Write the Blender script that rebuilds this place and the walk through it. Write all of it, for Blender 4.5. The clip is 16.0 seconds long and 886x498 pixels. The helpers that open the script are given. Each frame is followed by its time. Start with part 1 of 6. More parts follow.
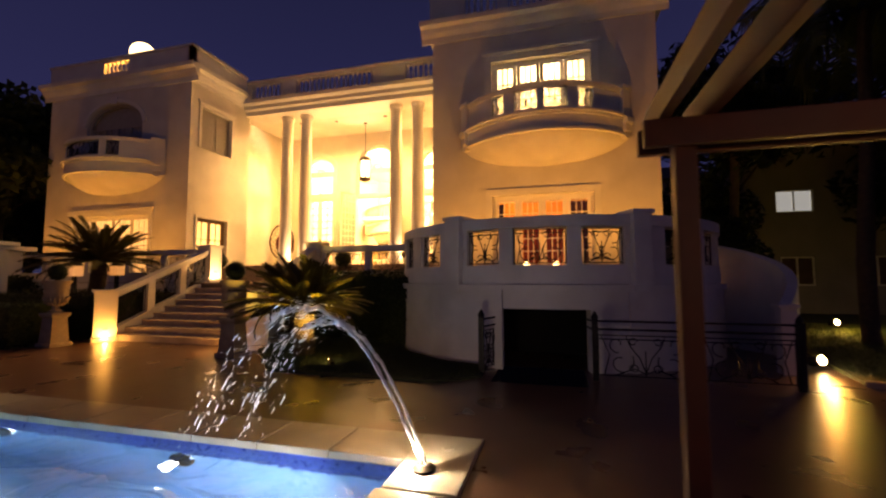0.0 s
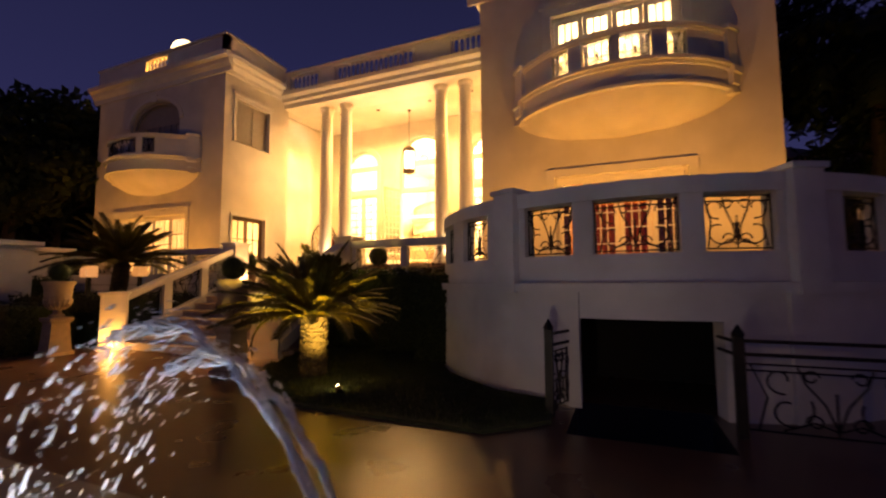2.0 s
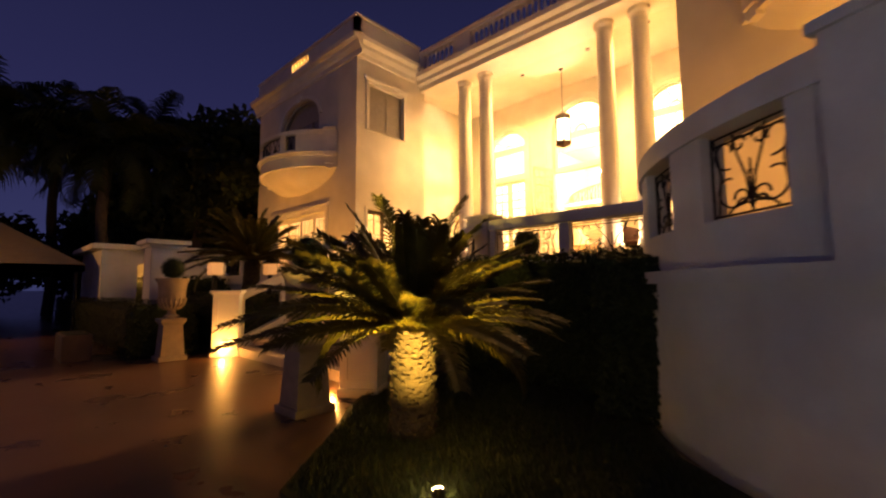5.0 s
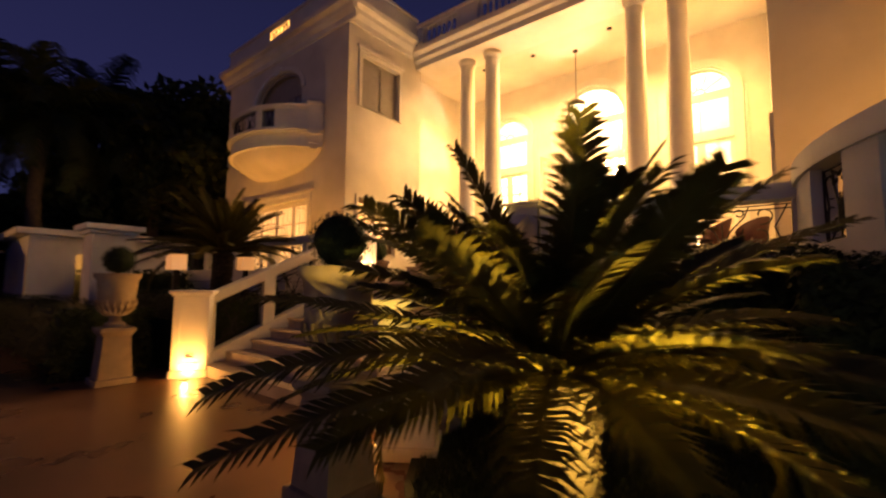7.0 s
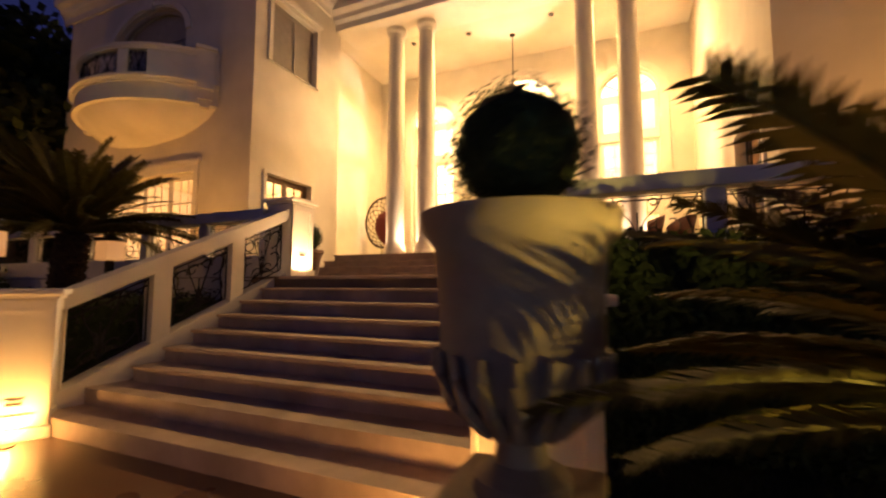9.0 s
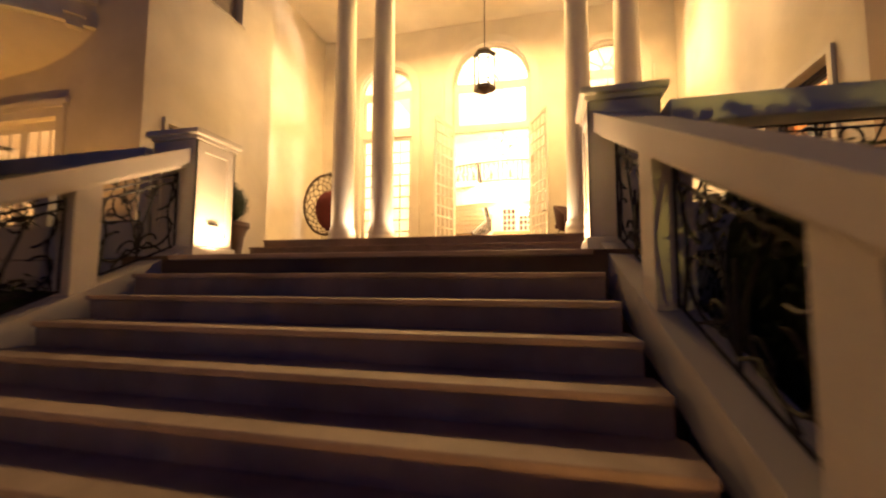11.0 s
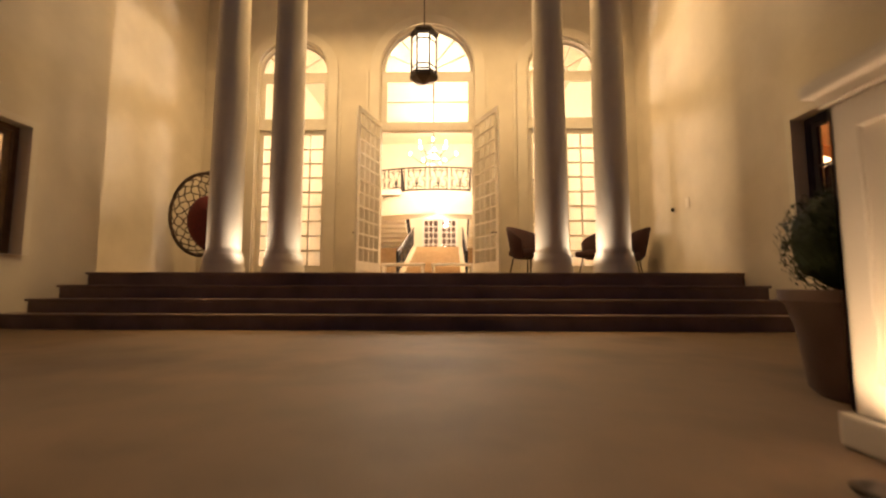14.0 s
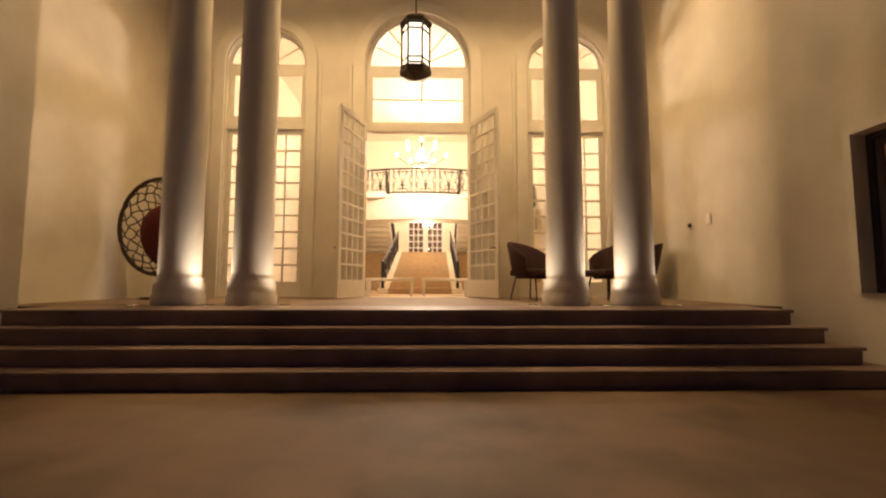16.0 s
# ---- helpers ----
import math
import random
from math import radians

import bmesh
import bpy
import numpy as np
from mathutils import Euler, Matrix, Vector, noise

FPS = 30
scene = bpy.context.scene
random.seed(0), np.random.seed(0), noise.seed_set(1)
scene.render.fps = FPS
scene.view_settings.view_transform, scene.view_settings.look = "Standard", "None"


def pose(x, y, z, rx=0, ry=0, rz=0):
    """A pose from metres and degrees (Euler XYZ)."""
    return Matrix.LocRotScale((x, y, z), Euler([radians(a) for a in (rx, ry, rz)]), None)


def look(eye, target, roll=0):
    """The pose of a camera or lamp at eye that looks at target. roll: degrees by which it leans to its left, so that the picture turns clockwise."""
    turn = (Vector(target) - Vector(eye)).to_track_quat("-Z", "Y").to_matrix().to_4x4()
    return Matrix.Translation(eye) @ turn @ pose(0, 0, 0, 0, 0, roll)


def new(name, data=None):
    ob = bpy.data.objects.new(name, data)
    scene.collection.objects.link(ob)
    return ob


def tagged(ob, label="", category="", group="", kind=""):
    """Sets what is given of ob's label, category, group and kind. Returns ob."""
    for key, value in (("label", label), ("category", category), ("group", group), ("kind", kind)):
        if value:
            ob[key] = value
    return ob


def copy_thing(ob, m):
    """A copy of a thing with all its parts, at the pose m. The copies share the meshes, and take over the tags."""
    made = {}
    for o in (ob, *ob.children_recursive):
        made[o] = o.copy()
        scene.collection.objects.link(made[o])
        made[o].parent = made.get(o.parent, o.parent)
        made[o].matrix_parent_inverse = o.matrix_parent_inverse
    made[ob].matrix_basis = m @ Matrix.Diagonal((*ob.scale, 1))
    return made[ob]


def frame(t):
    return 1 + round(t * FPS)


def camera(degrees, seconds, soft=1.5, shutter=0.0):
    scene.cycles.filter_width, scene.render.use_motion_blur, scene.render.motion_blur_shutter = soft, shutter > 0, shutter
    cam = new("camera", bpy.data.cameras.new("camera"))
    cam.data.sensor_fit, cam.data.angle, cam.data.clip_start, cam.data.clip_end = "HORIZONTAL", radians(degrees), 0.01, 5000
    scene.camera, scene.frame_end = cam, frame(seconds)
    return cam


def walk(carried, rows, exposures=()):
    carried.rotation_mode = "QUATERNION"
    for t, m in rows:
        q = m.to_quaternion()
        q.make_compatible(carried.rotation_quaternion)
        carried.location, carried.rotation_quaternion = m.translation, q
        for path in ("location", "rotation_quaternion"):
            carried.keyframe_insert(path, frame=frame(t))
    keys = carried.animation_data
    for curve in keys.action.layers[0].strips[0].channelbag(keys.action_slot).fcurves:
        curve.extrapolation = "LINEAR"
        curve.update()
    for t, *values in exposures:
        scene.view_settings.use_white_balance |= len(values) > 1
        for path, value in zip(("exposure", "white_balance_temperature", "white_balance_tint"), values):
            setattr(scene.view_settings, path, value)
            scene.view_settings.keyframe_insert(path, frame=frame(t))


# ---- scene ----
cam = camera(92.4, 16.0, soft=2.2, shutter=0.8)
PATH = [
    (0, (0.803, -0.004, 1.75), (0.282, 1.922, 1.891), -0.1),
    (0.5, (0.656, 0.618, 1.746), (0.107, 2.536, 1.889), -0.1),
    (1, (0.554, 1.179, 1.718), (-0.038, 3.084, 1.864), -0.3),
    (1.5, (0.408, 1.805, 1.684), (-0.278, 3.678, 1.833), -0.2),
    (2, (0.254, 2.414, 1.656), (-0.511, 4.255, 1.813), -0.3),
    (2.5, (0.148, 3.009, 1.639), (-0.71, 4.808, 1.795), -0.5),
    (3, (0.004, 3.662, 1.616), (-1.001, 5.384, 1.773), -0.7),
    (3.5, (-0.221, 4.186, 1.574), (-1.352, 5.827, 1.741), -0.7),
    (4, (-0.551, 4.672, 1.527), (-1.845, 6.188, 1.7), -0.6),
    (4.5, (-1.012, 5.152, 1.499), (-2.37, 6.61, 1.673), -0.5),
    (6.8, (-3.495, 6.107, 1.623), (-4.774, 7.635, 1.79), 0.3),
    (7, (-3.706, 6.157, 1.604), (-4.948, 7.716, 1.769), 0.5),
    (7.5, (-4.3, 6.308, 1.581), (-5.426, 7.952, 1.75), 0.5),
    (8, (-4.935, 6.481, 1.546), (-5.939, 8.202, 1.718), 0.4),
    (8.5, (-5.542, 6.704, 1.509), (-6.422, 8.492, 1.68), 0.3),
    (8.7, (-5.79, 6.767, 1.508), (-6.623, 8.578, 1.678), 0.2),
    (10.8, (-7.554, 8.692, 1.397), (-8.059, 10.621, 1.56), 0.2),
    (11, (-7.691, 8.901, 1.377), (-8.168, 10.837, 1.54), 0.2),
    (11.5, (-7.971, 9.528, 1.395), (-8.321, 11.49, 1.554), 0.1),
    (12, (-8.166, 10.109, 1.513), (-8.462, 12.08, 1.685), 0.1),
    (12.5, (-8.383, 10.484, 1.653), (-8.592, 12.464, 1.836), 0.0),
    (13, (-8.458, 10.888, 1.819), (-8.58, 12.875, 2.008), 0.1),
    (13.5, (-8.622, 11.19, 1.945), (-8.716, 13.178, 2.142), 0.0),
    (14, (-8.785, 11.48, 2.204), (-8.828, 13.471, 2.388), 0.1),
    (14.5, (-8.883, 11.778, 2.417), (-8.899, 13.77, 2.586), 0.1),
    (15, (-8.991, 12.074, 2.523), (-9.002, 14.067, 2.696), 0.3),
    (15.5, (-9.095, 12.292, 2.657), (-9.066, 14.284, 2.837), 0.2),
    (16, (-9.09, 12.537, 2.804), (-9.041, 14.531, 2.962), 0.1),
]
EXPOSURES = [(0, 1.98, 8600, 19), (4, 2.04, 8050, 19), (7, 1.92, 7750, 19.5), (8.5, 1.9, 6850, 16.5), (11, 1.43, 6450, 14), (12.5, 0.98, 6050, 12.5), (13.5, 0.36, 5850, 13), (14.5, -0.1, 5750, 15), (16, -0.16, 5550, 14)]
walk(cam, [(t, look(eye, target, roll)) for t, eye, target, roll in PATH], EXPOSURES)

# ---- world and lights ----
world = bpy.data.worlds.new("night_sky")
scene.world = world
world.use_nodes = True
wn, wl = world.node_tree.nodes, world.node_tree.links
wbg = wn["Background"]
wtc = wn.new("ShaderNodeTexCoord")
wsep = wn.new("ShaderNodeSeparateXYZ")
wramp = wn.new("ShaderNodeValToRGB")
wl.new(wtc.outputs["Generated"], wsep.inputs[0])
wl.new(wsep.outputs["Z"], wramp.inputs[0])
wl.new(wramp.outputs[0], wbg.inputs[0])
we = wramp.color_ramp.elements
we[0].position, we[0].color = 0.0, (0.012, 0.016, 0.055, 1)
we[1].position, we[1].color = 0.75, (0.003, 0.004, 0.016, 1)
wmid = we.new(0.3)
wmid.color = (0.0075, 0.009, 0.038, 1)
wbg.inputs[1].default_value = 0.6

WARM = (1.0, 0.62, 0.3)
PORCH = (1.0, 0.605, 0.21)
HALL = (1.0, 0.73, 0.46)
AMBER = (1.0, 0.49, 0.12)
YELLOW = (1.0, 0.72, 0.14)


def lamp(kind, power, color, m, size=0.1, angle=60, blend=0.6):
    """A lamp at the pose m; spots and areas shine along their local -Z."""
    data = bpy.data.lights.new("lamp", kind)
    data.energy, data.color = power, color
    if kind == "AREA":
        data.size = size
    else:
        data.shadow_soft_size = size
    if kind == "SPOT":
        data.spot_size, data.spot_blend = radians(angle), blend
    ob = new("lamp", data)
    ob.matrix_basis = m
    return ob


PORCH_X, PORCH_Y, PORCH_Z = -9.47, 18.15, 2.45
TERRACE = 1.64
COLUMNS = (-13.16, -12.0, -6.9, -5.75)

# hanging lantern in the portico
lamp("POINT", 900, PORCH, pose(PORCH_X, 21.37, 7.75), 0.2)
# recessed ceiling spots of the portico
for sx, sy in ((-13.0, 20.5), (-10.9, 20.7), (-8.0, 20.7), (-5.8, 20.5)):
    lamp("SPOT", 650, PORCH, look((sx, sy, 10.42), (sx, sy, 2.45)), 0.12, 150, 1.0)
# uplights set into the porch floor beside the columns
for cx in COLUMNS:
    for side in (-0.6, 0.6):
        lamp("SPOT", 62, (1.0, 0.74, 0.44), look((cx + side, 19.3, 2.5), (cx + side * 0.6, 19.5, 6)), 0.09, 110, 1.0)
# chandelier and gallery light of the hall
lamp("POINT", 1500, HALL, pose(PORCH_X, 26.8, 7.3), 0.5)
lamp("POINT", 800, HALL, pose(PORCH_X, 31.4, 8.6), 0.4)
lamp("POINT", 120, HALL, pose(PORCH_X, 30.6, 5.0), 0.2)
# rooms behind the windows
for rx, ry, rz, rp, rc in ((-19.0, 18.6, 3.8, 230, WARM), (0.3, 18.5, 8.6, 380, (1, 0.78, 0.5)), (0.3, 18.5, 4.9, 60, (1.0, 0.36, 0.1)), (-2.1, 19.2, 4.2, 45, (1.0, 0.4, 0.1))):
    lamp("POINT", rp, rc, pose(rx, ry, rz), 0.4)
# uplights on the terrace in front of the tower, under its balcony
for ux in (-2.6, 0.4, 3.2):
    lamp("SPOT", 110, (1.0, 0.48, 0.11), look((ux, 12.6, 1.72), (ux, 15.0, 5.4)), 0.06, 112, 1.0)
for ux in (-22.8, -19.5, -16.4):
    lamp("SPOT", 78, (1.0, 0.46, 0.09), look((ux, 13.6, 1.72), (ux, 14.6, 8.0)), 0.06, 120, 0.9)
# spots at the foot of the stair pedestals
lamp("SPOT", 26, AMBER, look((-11.44, 9.1, 0.06), (-11.82, 9.37, 1.0)), 0.04, 116, 0.8)
lamp("POINT", 5, AMBER, pose(-11.4, 9.08, 0.1), 0.04)
lamp("POINT", 18, AMBER, pose(-6.9, 8.95, 0.12), 0.04)
lamp("SPOT", 42, WARM, look((-11.0, 12.74, TERRACE + 0.03), (-11.12, 12.77, TERRACE + 2)), 0.04, 150, 0.4)
lamp("SPOT", 42, WARM, look((-7.6, 12.74, TERRACE + 0.03), (-7.48, 12.77, TERRACE + 2)), 0.04, 150, 0.4)
# garden spot under the cycad
lamp("SPOT", 500, YELLOW, look((-3.6, 7.7, 0.2), (-4.126, 8.069, 0.966)), 0.05, 84, 1.0)
# lawn spots beside the ramp
lamp("POINT", 32, YELLOW, pose(9.42, 16.2, 0.5), 0.06)
lamp("SPOT", 16, AMBER, look((5.62, 9.5, 0.42), (4.6, 5.8, 0.0)), 0.06, 120, 0.9)
# lamp under the pergola roof
lamp("POINT", 24, (1.0, 0.5, 0.24), pose(3.625, 0.0, 2.26), 0.12)
# underwater pool lamps
lamp("SPOT", 110, (0.85, 0.93, 1.0), look((-0.75, 3.2, -0.45), (-4, 2.2, -1.0)), 0.08, 150, 0.9)
lamp("SPOT", 110, (0.85, 0.93, 1.0), look((-3.3, 3.8, -0.5), (-3.4, 1.5, -1.0)), 0.08, 150, 0.9)
lamp("SPOT", 110, (0.85, 0.93, 1.0), look((-6.2, 3.8, -0.5), (-6.3, 1.5, -1.0)), 0.08, 150, 0.9)
# nozzle lamp at the pool's corner
lamp("POINT", 25, (1.0, 0.88, 0.72), pose(-0.48, 3.76, 0.2), 0.03)
# lamp behind the wing's roof parapet
lamp("POINT", 60, AMBER, pose(-19.8, 16.1, 11.75), 0.15)


# ---- materials ----
def material(name, base, rough=0.6, metal=0.0, vary=0.12, scale=6.0, fine=60.0, bump=0.15, dist=0.01, stain=None, stain_scale=0.6,
             stain_amount=0.35, spec=0.5, coord="Object", random_tint=0.0):
    """A procedural surface: base colour varied at two scales, optional stains, relief from noise."""
    mat = bpy.data.materials.new(name)
    mat.use_nodes = True
    n, l = mat.node_tree.nodes, mat.node_tree.links
    bsdf = n["Principled BSDF"]
    bsdf.inputs["Roughness"].default_value = rough
    bsdf.inputs["Metallic"].default_value = metal
    bsdf.inputs["Specular IOR Level"].default_value = spec
    tc = n.new("ShaderNodeTexCoord")
    geo = n.new("ShaderNodeNewGeometry")
    vec = geo.outputs["Position"] if coord == "World" else tc.outputs[coord]
    big, small = n.new("ShaderNodeTexNoise"), n.new("ShaderNodeTexNoise")
    big.inputs["Scale"].default_value, small.inputs["Scale"].default_value = scale, fine
    big.inputs["Detail"].default_value, small.inputs["Detail"].default_value = 4.0, 3.0
    l.new(vec, big.inputs["Vector"])
    l.new(vec, small.inputs["Vector"])
    ramp = n.new("ShaderNodeValToRGB")
    e = ramp.color_ramp.elements
    e[0].position, e[1].position = 0.3, 0.72
    e[0].color = (*[c * (1 - vary) for c in base], 1)
    e[1].color = (*[min(1, c * (1 + vary)) for c in base], 1)
    l.new(big.outputs["Fac"], ramp.inputs[0])
    color = ramp.outputs[0]
    grain = n.new("ShaderNodeMix")
    grain.data_type, grain.blend_type = "RGBA", "MULTIPLY"
    grain.inputs[0].default_value = vary
    l.new(color, grain.inputs["A"])
    l.new(small.outputs["Fac"], grain.inputs["B"])
    color = grain.outputs["Result"]
    if stain:
        st = n.new("ShaderNodeTexNoise")
        st.inputs["Scale"].default_value, st.inputs["Detail"].default_value = stain_scale, 6.0
        l.new(vec, st.inputs["Vector"])
        sr = n.new("ShaderNodeValToRGB")
        sr.color_ramp.elements[0].position, sr.color_ramp.elements[1].position = 0.48, 0.7
        sr.color_ramp.elements[1].color = (stain_amount, stain_amount, stain_amount, 1)
        l.new(st.outputs["Fac"], sr.inputs[0])
        mix = n.new("ShaderNodeMix")
        mix.data_type = "RGBA"
        l.new(sr.outputs[0], mix.inputs[0])
        l.new(color, mix.inputs["A"])
        mix.inputs["B"].default_value = (*stain, 1)
        color = mix.outputs["Result"]
    if random_tint:
        info = n.new("ShaderNodeNewGeometry")
        hsv = n.new("ShaderNodeHueSaturation")
        mr = n.new("ShaderNodeMapRange")
        mr.inputs["To Min"].default_value, mr.inputs["To Max"].default_value = 1 - random_tint, 1 + random_tint
        l.new(info.outputs["Random Per Island"], mr.inputs[0])
        l.new(mr.outputs[0], hsv.inputs["Value"])
        l.new(color, hsv.inputs["Color"])
        color = hsv.outputs[0]
    l.new(color, bsdf.inputs["Base Color"])
    rr = n.new("ShaderNodeMapRange")
    rr.inputs["To Min"].default_value, rr.inputs["To Max"].default_value = max(0.02, rough - 0.1), min(1, rough + 0.1)
    l.new(big.outputs["Fac"], rr.inputs[0])
    l.new(rr.outputs[0], bsdf.inputs["Roughness"])
    if bump:
        bp = n.new("ShaderNodeBump")
        bp.inputs["Strength"].default_value, bp.inputs["Distance"].default_value = bump, dist
        l.new(small.outputs["Fac"], bp.inputs["Height"])
        l.new(bp.outputs[0], bsdf.inputs["Normal"])
    return mat


def glow(name, color, strength):
    """A surface that gives off light: bulbs, lamp glass."""
    mat = bpy.data.materials.new(name)
    mat.use_nodes = True
    bsdf = mat.node_tree.nodes["Principled BSDF"]
    bsdf.inputs["Base Color"].default_value = (0.8, 0.8, 0.8, 1)
    bsdf.inputs["Emission Color"].default_value = (*color, 1)
    bsdf.inputs["Emission Strength"].default_value = strength
    return mat


def glassy(name, tint=(1, 1, 1), rough=0.02, base=0.04):
    """Clear thin glass: transparent, with a mirror gloss that grows towards grazing views."""
    mat = bpy.data.materials.new(name)
    mat.use_nodes = True
    n, l = mat.node_tree.nodes, mat.node_tree.links
    out = n["Material Output"]
    tr, gl, lw, mx = n.new("ShaderNodeBsdfTransparent"), n.new("ShaderNodeBsdfGlossy"), n.new("ShaderNodeLayerWeight"), n.new("ShaderNodeMixShader")
    tr.inputs[0].default_value = (*tint, 1)
    gl.inputs["Roughness"].default_value = rough
    lw.inputs["Blend"].default_value = 0.5
    power, span = n.new("ShaderNodeMath"), n.new("ShaderNodeMapRange")
    power.operation = "POWER"
    power.inputs[1].default_value = 5.0
    span.inputs["To Min"].default_value, span.inputs["To Max"].default_value = base, 0.7
    l.new(lw.outputs["Facing"], power.inputs[0])
    l.new(power.outputs[0], span.inputs[0])
    l.new(span.outputs[0], mx.inputs[0])
    l.new(tr.outputs[0], mx.inputs[1])
    l.new(gl.outputs[0], mx.inputs[2])
    l.new(mx.outputs[0], out.inputs[0])
    return mat


STUCCO = material("cream_stucco", (0.68, 0.62, 0.52), 0.85, vary=0.07, scale=1.3, fine=45, bump=0.25, dist=0.006, stain=(0.42, 0.37, 0.3), stain_scale=0.7, stain_amount=0.3, coord="World")
WHITE_STUCCO = material("white_stucco", (0.7, 0.68, 0.65), 0.85, vary=0.08, scale=1.6, fine=40, bump=0.25, dist=0.006, stain=(0.36, 0.34, 0.32), stain_scale=0.9, stain_amount=0.4, coord="World")
TRIM = material("painted_plaster_trim", (0.72, 0.67, 0.58), 0.7, vary=0.06, scale=3, fine=70, bump=0.12, dist=0.003, stain=(0.4, 0.36, 0.3), stain_scale=1.5, stain_amount=0.25)
COLUMN = material("column_plaster", (0.72, 0.67, 0.6), 0.78, vary=0.05, scale=2, fine=60, bump=0.1, dist=0.003)
CEILING = material("porch_ceiling_paint", (0.72, 0.66, 0.55), 0.85, vary=0.1, scale=0.8, fine=30, bump=0.08, stain=(0.5, 0.42, 0.3), stain_scale=0.5, stain_amount=0.35, coord="World")
STONE = material("brown_granite_step", (0.3, 0.215, 0.185), 0.5, vary=0.2, scale=3, fine=160, bump=0.08, dist=0.002, stain=(0.12, 0.085, 0.07), stain_scale=1.1, stain_amount=0.6, coord="World")
# same granite as STONE, lightened: the front stairs' brightness is in the colour
STAIR_STONE = material("lightened_stair_granite", (0.44, 0.33, 0.27), 0.62, vary=0.2, scale=3, fine=140, bump=0.1, dist=0.002, stain=(0.2, 0.14, 0.11), stain_scale=1.3, stain_amount=0.6, coord="World")
# near-black in place of the shade inside the basement opening
HOLE_SHADE = material("near_black_for_shade", (0.012, 0.011, 0.011), 0.9, vary=0.2, scale=4)
TERRACE_STONE = material("terrace_sandstone", (0.21, 0.14, 0.085), 0.72, vary=0.16, scale=2.2, fine=120, bump=0.08, dist=0.002, stain=(0.09, 0.055, 0.032), stain_scale=0.8, stain_amount=0.85, coord="World")
PAVING = material("red_stone_paving", (0.145, 0.073, 0.047), 0.3, vary=0.22, scale=1.4, fine=120, bump=0.1, dist=0.002, stain=(0.07, 0.04, 0.03), stain_scale=0.5, stain_amount=0.7, coord="World")
COPING = material("pool_coping_stone", (0.42, 0.37, 0.29), 0.35, vary=0.15, scale=4, fine=120, bump=0.1, dist=0.002, stain=(0.2, 0.17, 0.12), stain_scale=2, stain_amount=0.4, coord="World")
IRON = material("black_wrought_iron", (0.022, 0.02, 0.019), 0.5, 0.6, vary=0.3, scale=8, fine=90, bump=0.15, dist=0.002)
BRONZE = material("dark_bronze", (0.05, 0.035, 0.025), 0.4, 0.8, vary=0.2, scale=10)
WOOD_DARK = material("dark_red_timber", (0.085, 0.022, 0.008), 0.55, vary=0.3, scale=3, fine=60, bump=0.3, dist=0.004, stain=(0.06, 0.03, 0.018), stain_scale=2.0, stain_amount=0.6)
WHITE_WOOD = material("white_painted_wood", (0.78, 0.73, 0.64), 0.45, vary=0.05, scale=5, fine=80, bump=0.08, dist=0.002)
BROWN_WOOD = material("brown_window_wood", (0.2, 0.12, 0.06), 0.5, vary=0.2, scale=6, fine=80, bump=0.2, dist=0.003)
BLUE_FRAME = material("blue_grey_frame_paint", (0.05, 0.045, 0.06), 0.6, vary=0.15, scale=6, fine=80, bump=0.15)
SHUTTER = material("grey_shutter_paint", (0.32, 0.28, 0.24), 0.6, vary=0.1, scale=5, fine=70, bump=0.1)
WICKER = material("dark_brown_wicker", (0.05, 0.022, 0.014), 0.55, vary=0.3, scale=30, fine=200, bump=0.4)
RED_FABRIC = material("burgundy_fabric", (0.12, 0.016, 0.018), 0.9, vary=0.2, scale=10, fine=300, bump=0.3, dist=0.002)
DARK_FABRIC = material("dark_plum_upholstery", (0.05, 0.016, 0.018), 0.85, vary=0.2, scale=10, fine=300, bump=0.3, dist=0.002)
FROND = material("cycad_leaflet", (0.085, 0.07, 0.012), 0.62, spec=0.2, vary=0.25, scale=9, fine=80, bump=0.1, random_tint=0.35)
LEAF = material("shrub_leaf", (0.022, 0.032, 0.012), 0.7, spec=0.15, vary=0.3, scale=12, fine=90, bump=0.1, random_tint=0.4)
BARK = material("cycad_bark", (0.06, 0.04, 0.024), 0.9, vary=0.35, scale=14, fine=90, bump=0.6, dist=0.02, random_tint=0.35)
TREE_BARK = material("tree_bark", (0.07, 0.05, 0.035), 0.9, vary=0.3, scale=8, fine=60, bump=0.6, dist=0.02)
GRASS = material("lawn_grass", (0.03, 0.045, 0.01), 0.7, vary=0.35, scale=5, fine=60, bump=0.2, random_tint=0.4)
SOIL = material("lawn_soil", (0.035, 0.042, 0.015), 0.95, vary=0.4, scale=6, fine=50, bump=0.6, dist=0.02, coord="World")
DARK_CLAY = material("dark_clay_pot", (0.13, 0.075, 0.05), 0.8, vary=0.25, scale=6, fine=90, bump=0.3, dist=0.004, stain=(0.06, 0.04, 0.03), stain_scale=3, stain_amount=0.5)
TERRACOTTA = material("weathered_planter_stone", (0.3, 0.225, 0.16), 0.8, vary=0.2, scale=6, fine=90, bump=0.3, dist=0.004, stain=(0.2, 0.15, 0.1), stain_scale=3, stain_amount=0.5)
POOL_TILE = material("blue_pool_tile", (0.2, 0.46, 0.8), 0.3, vary=0.15, scale=1.5, fine=60, bump=0.1, coord="World")
POOL_BORDER = material("navy_pool_border_tile", (0.02, 0.05, 0.3), 0.3, vary=0.3, scale=18, fine=90, bump=0.1, coord="World")
CARPET = material("tan_stair_runner", (0.4, 0.27, 0.13), 0.95, vary=0.12, scale=8, fine=300, bump=0.3, dist=0.003)
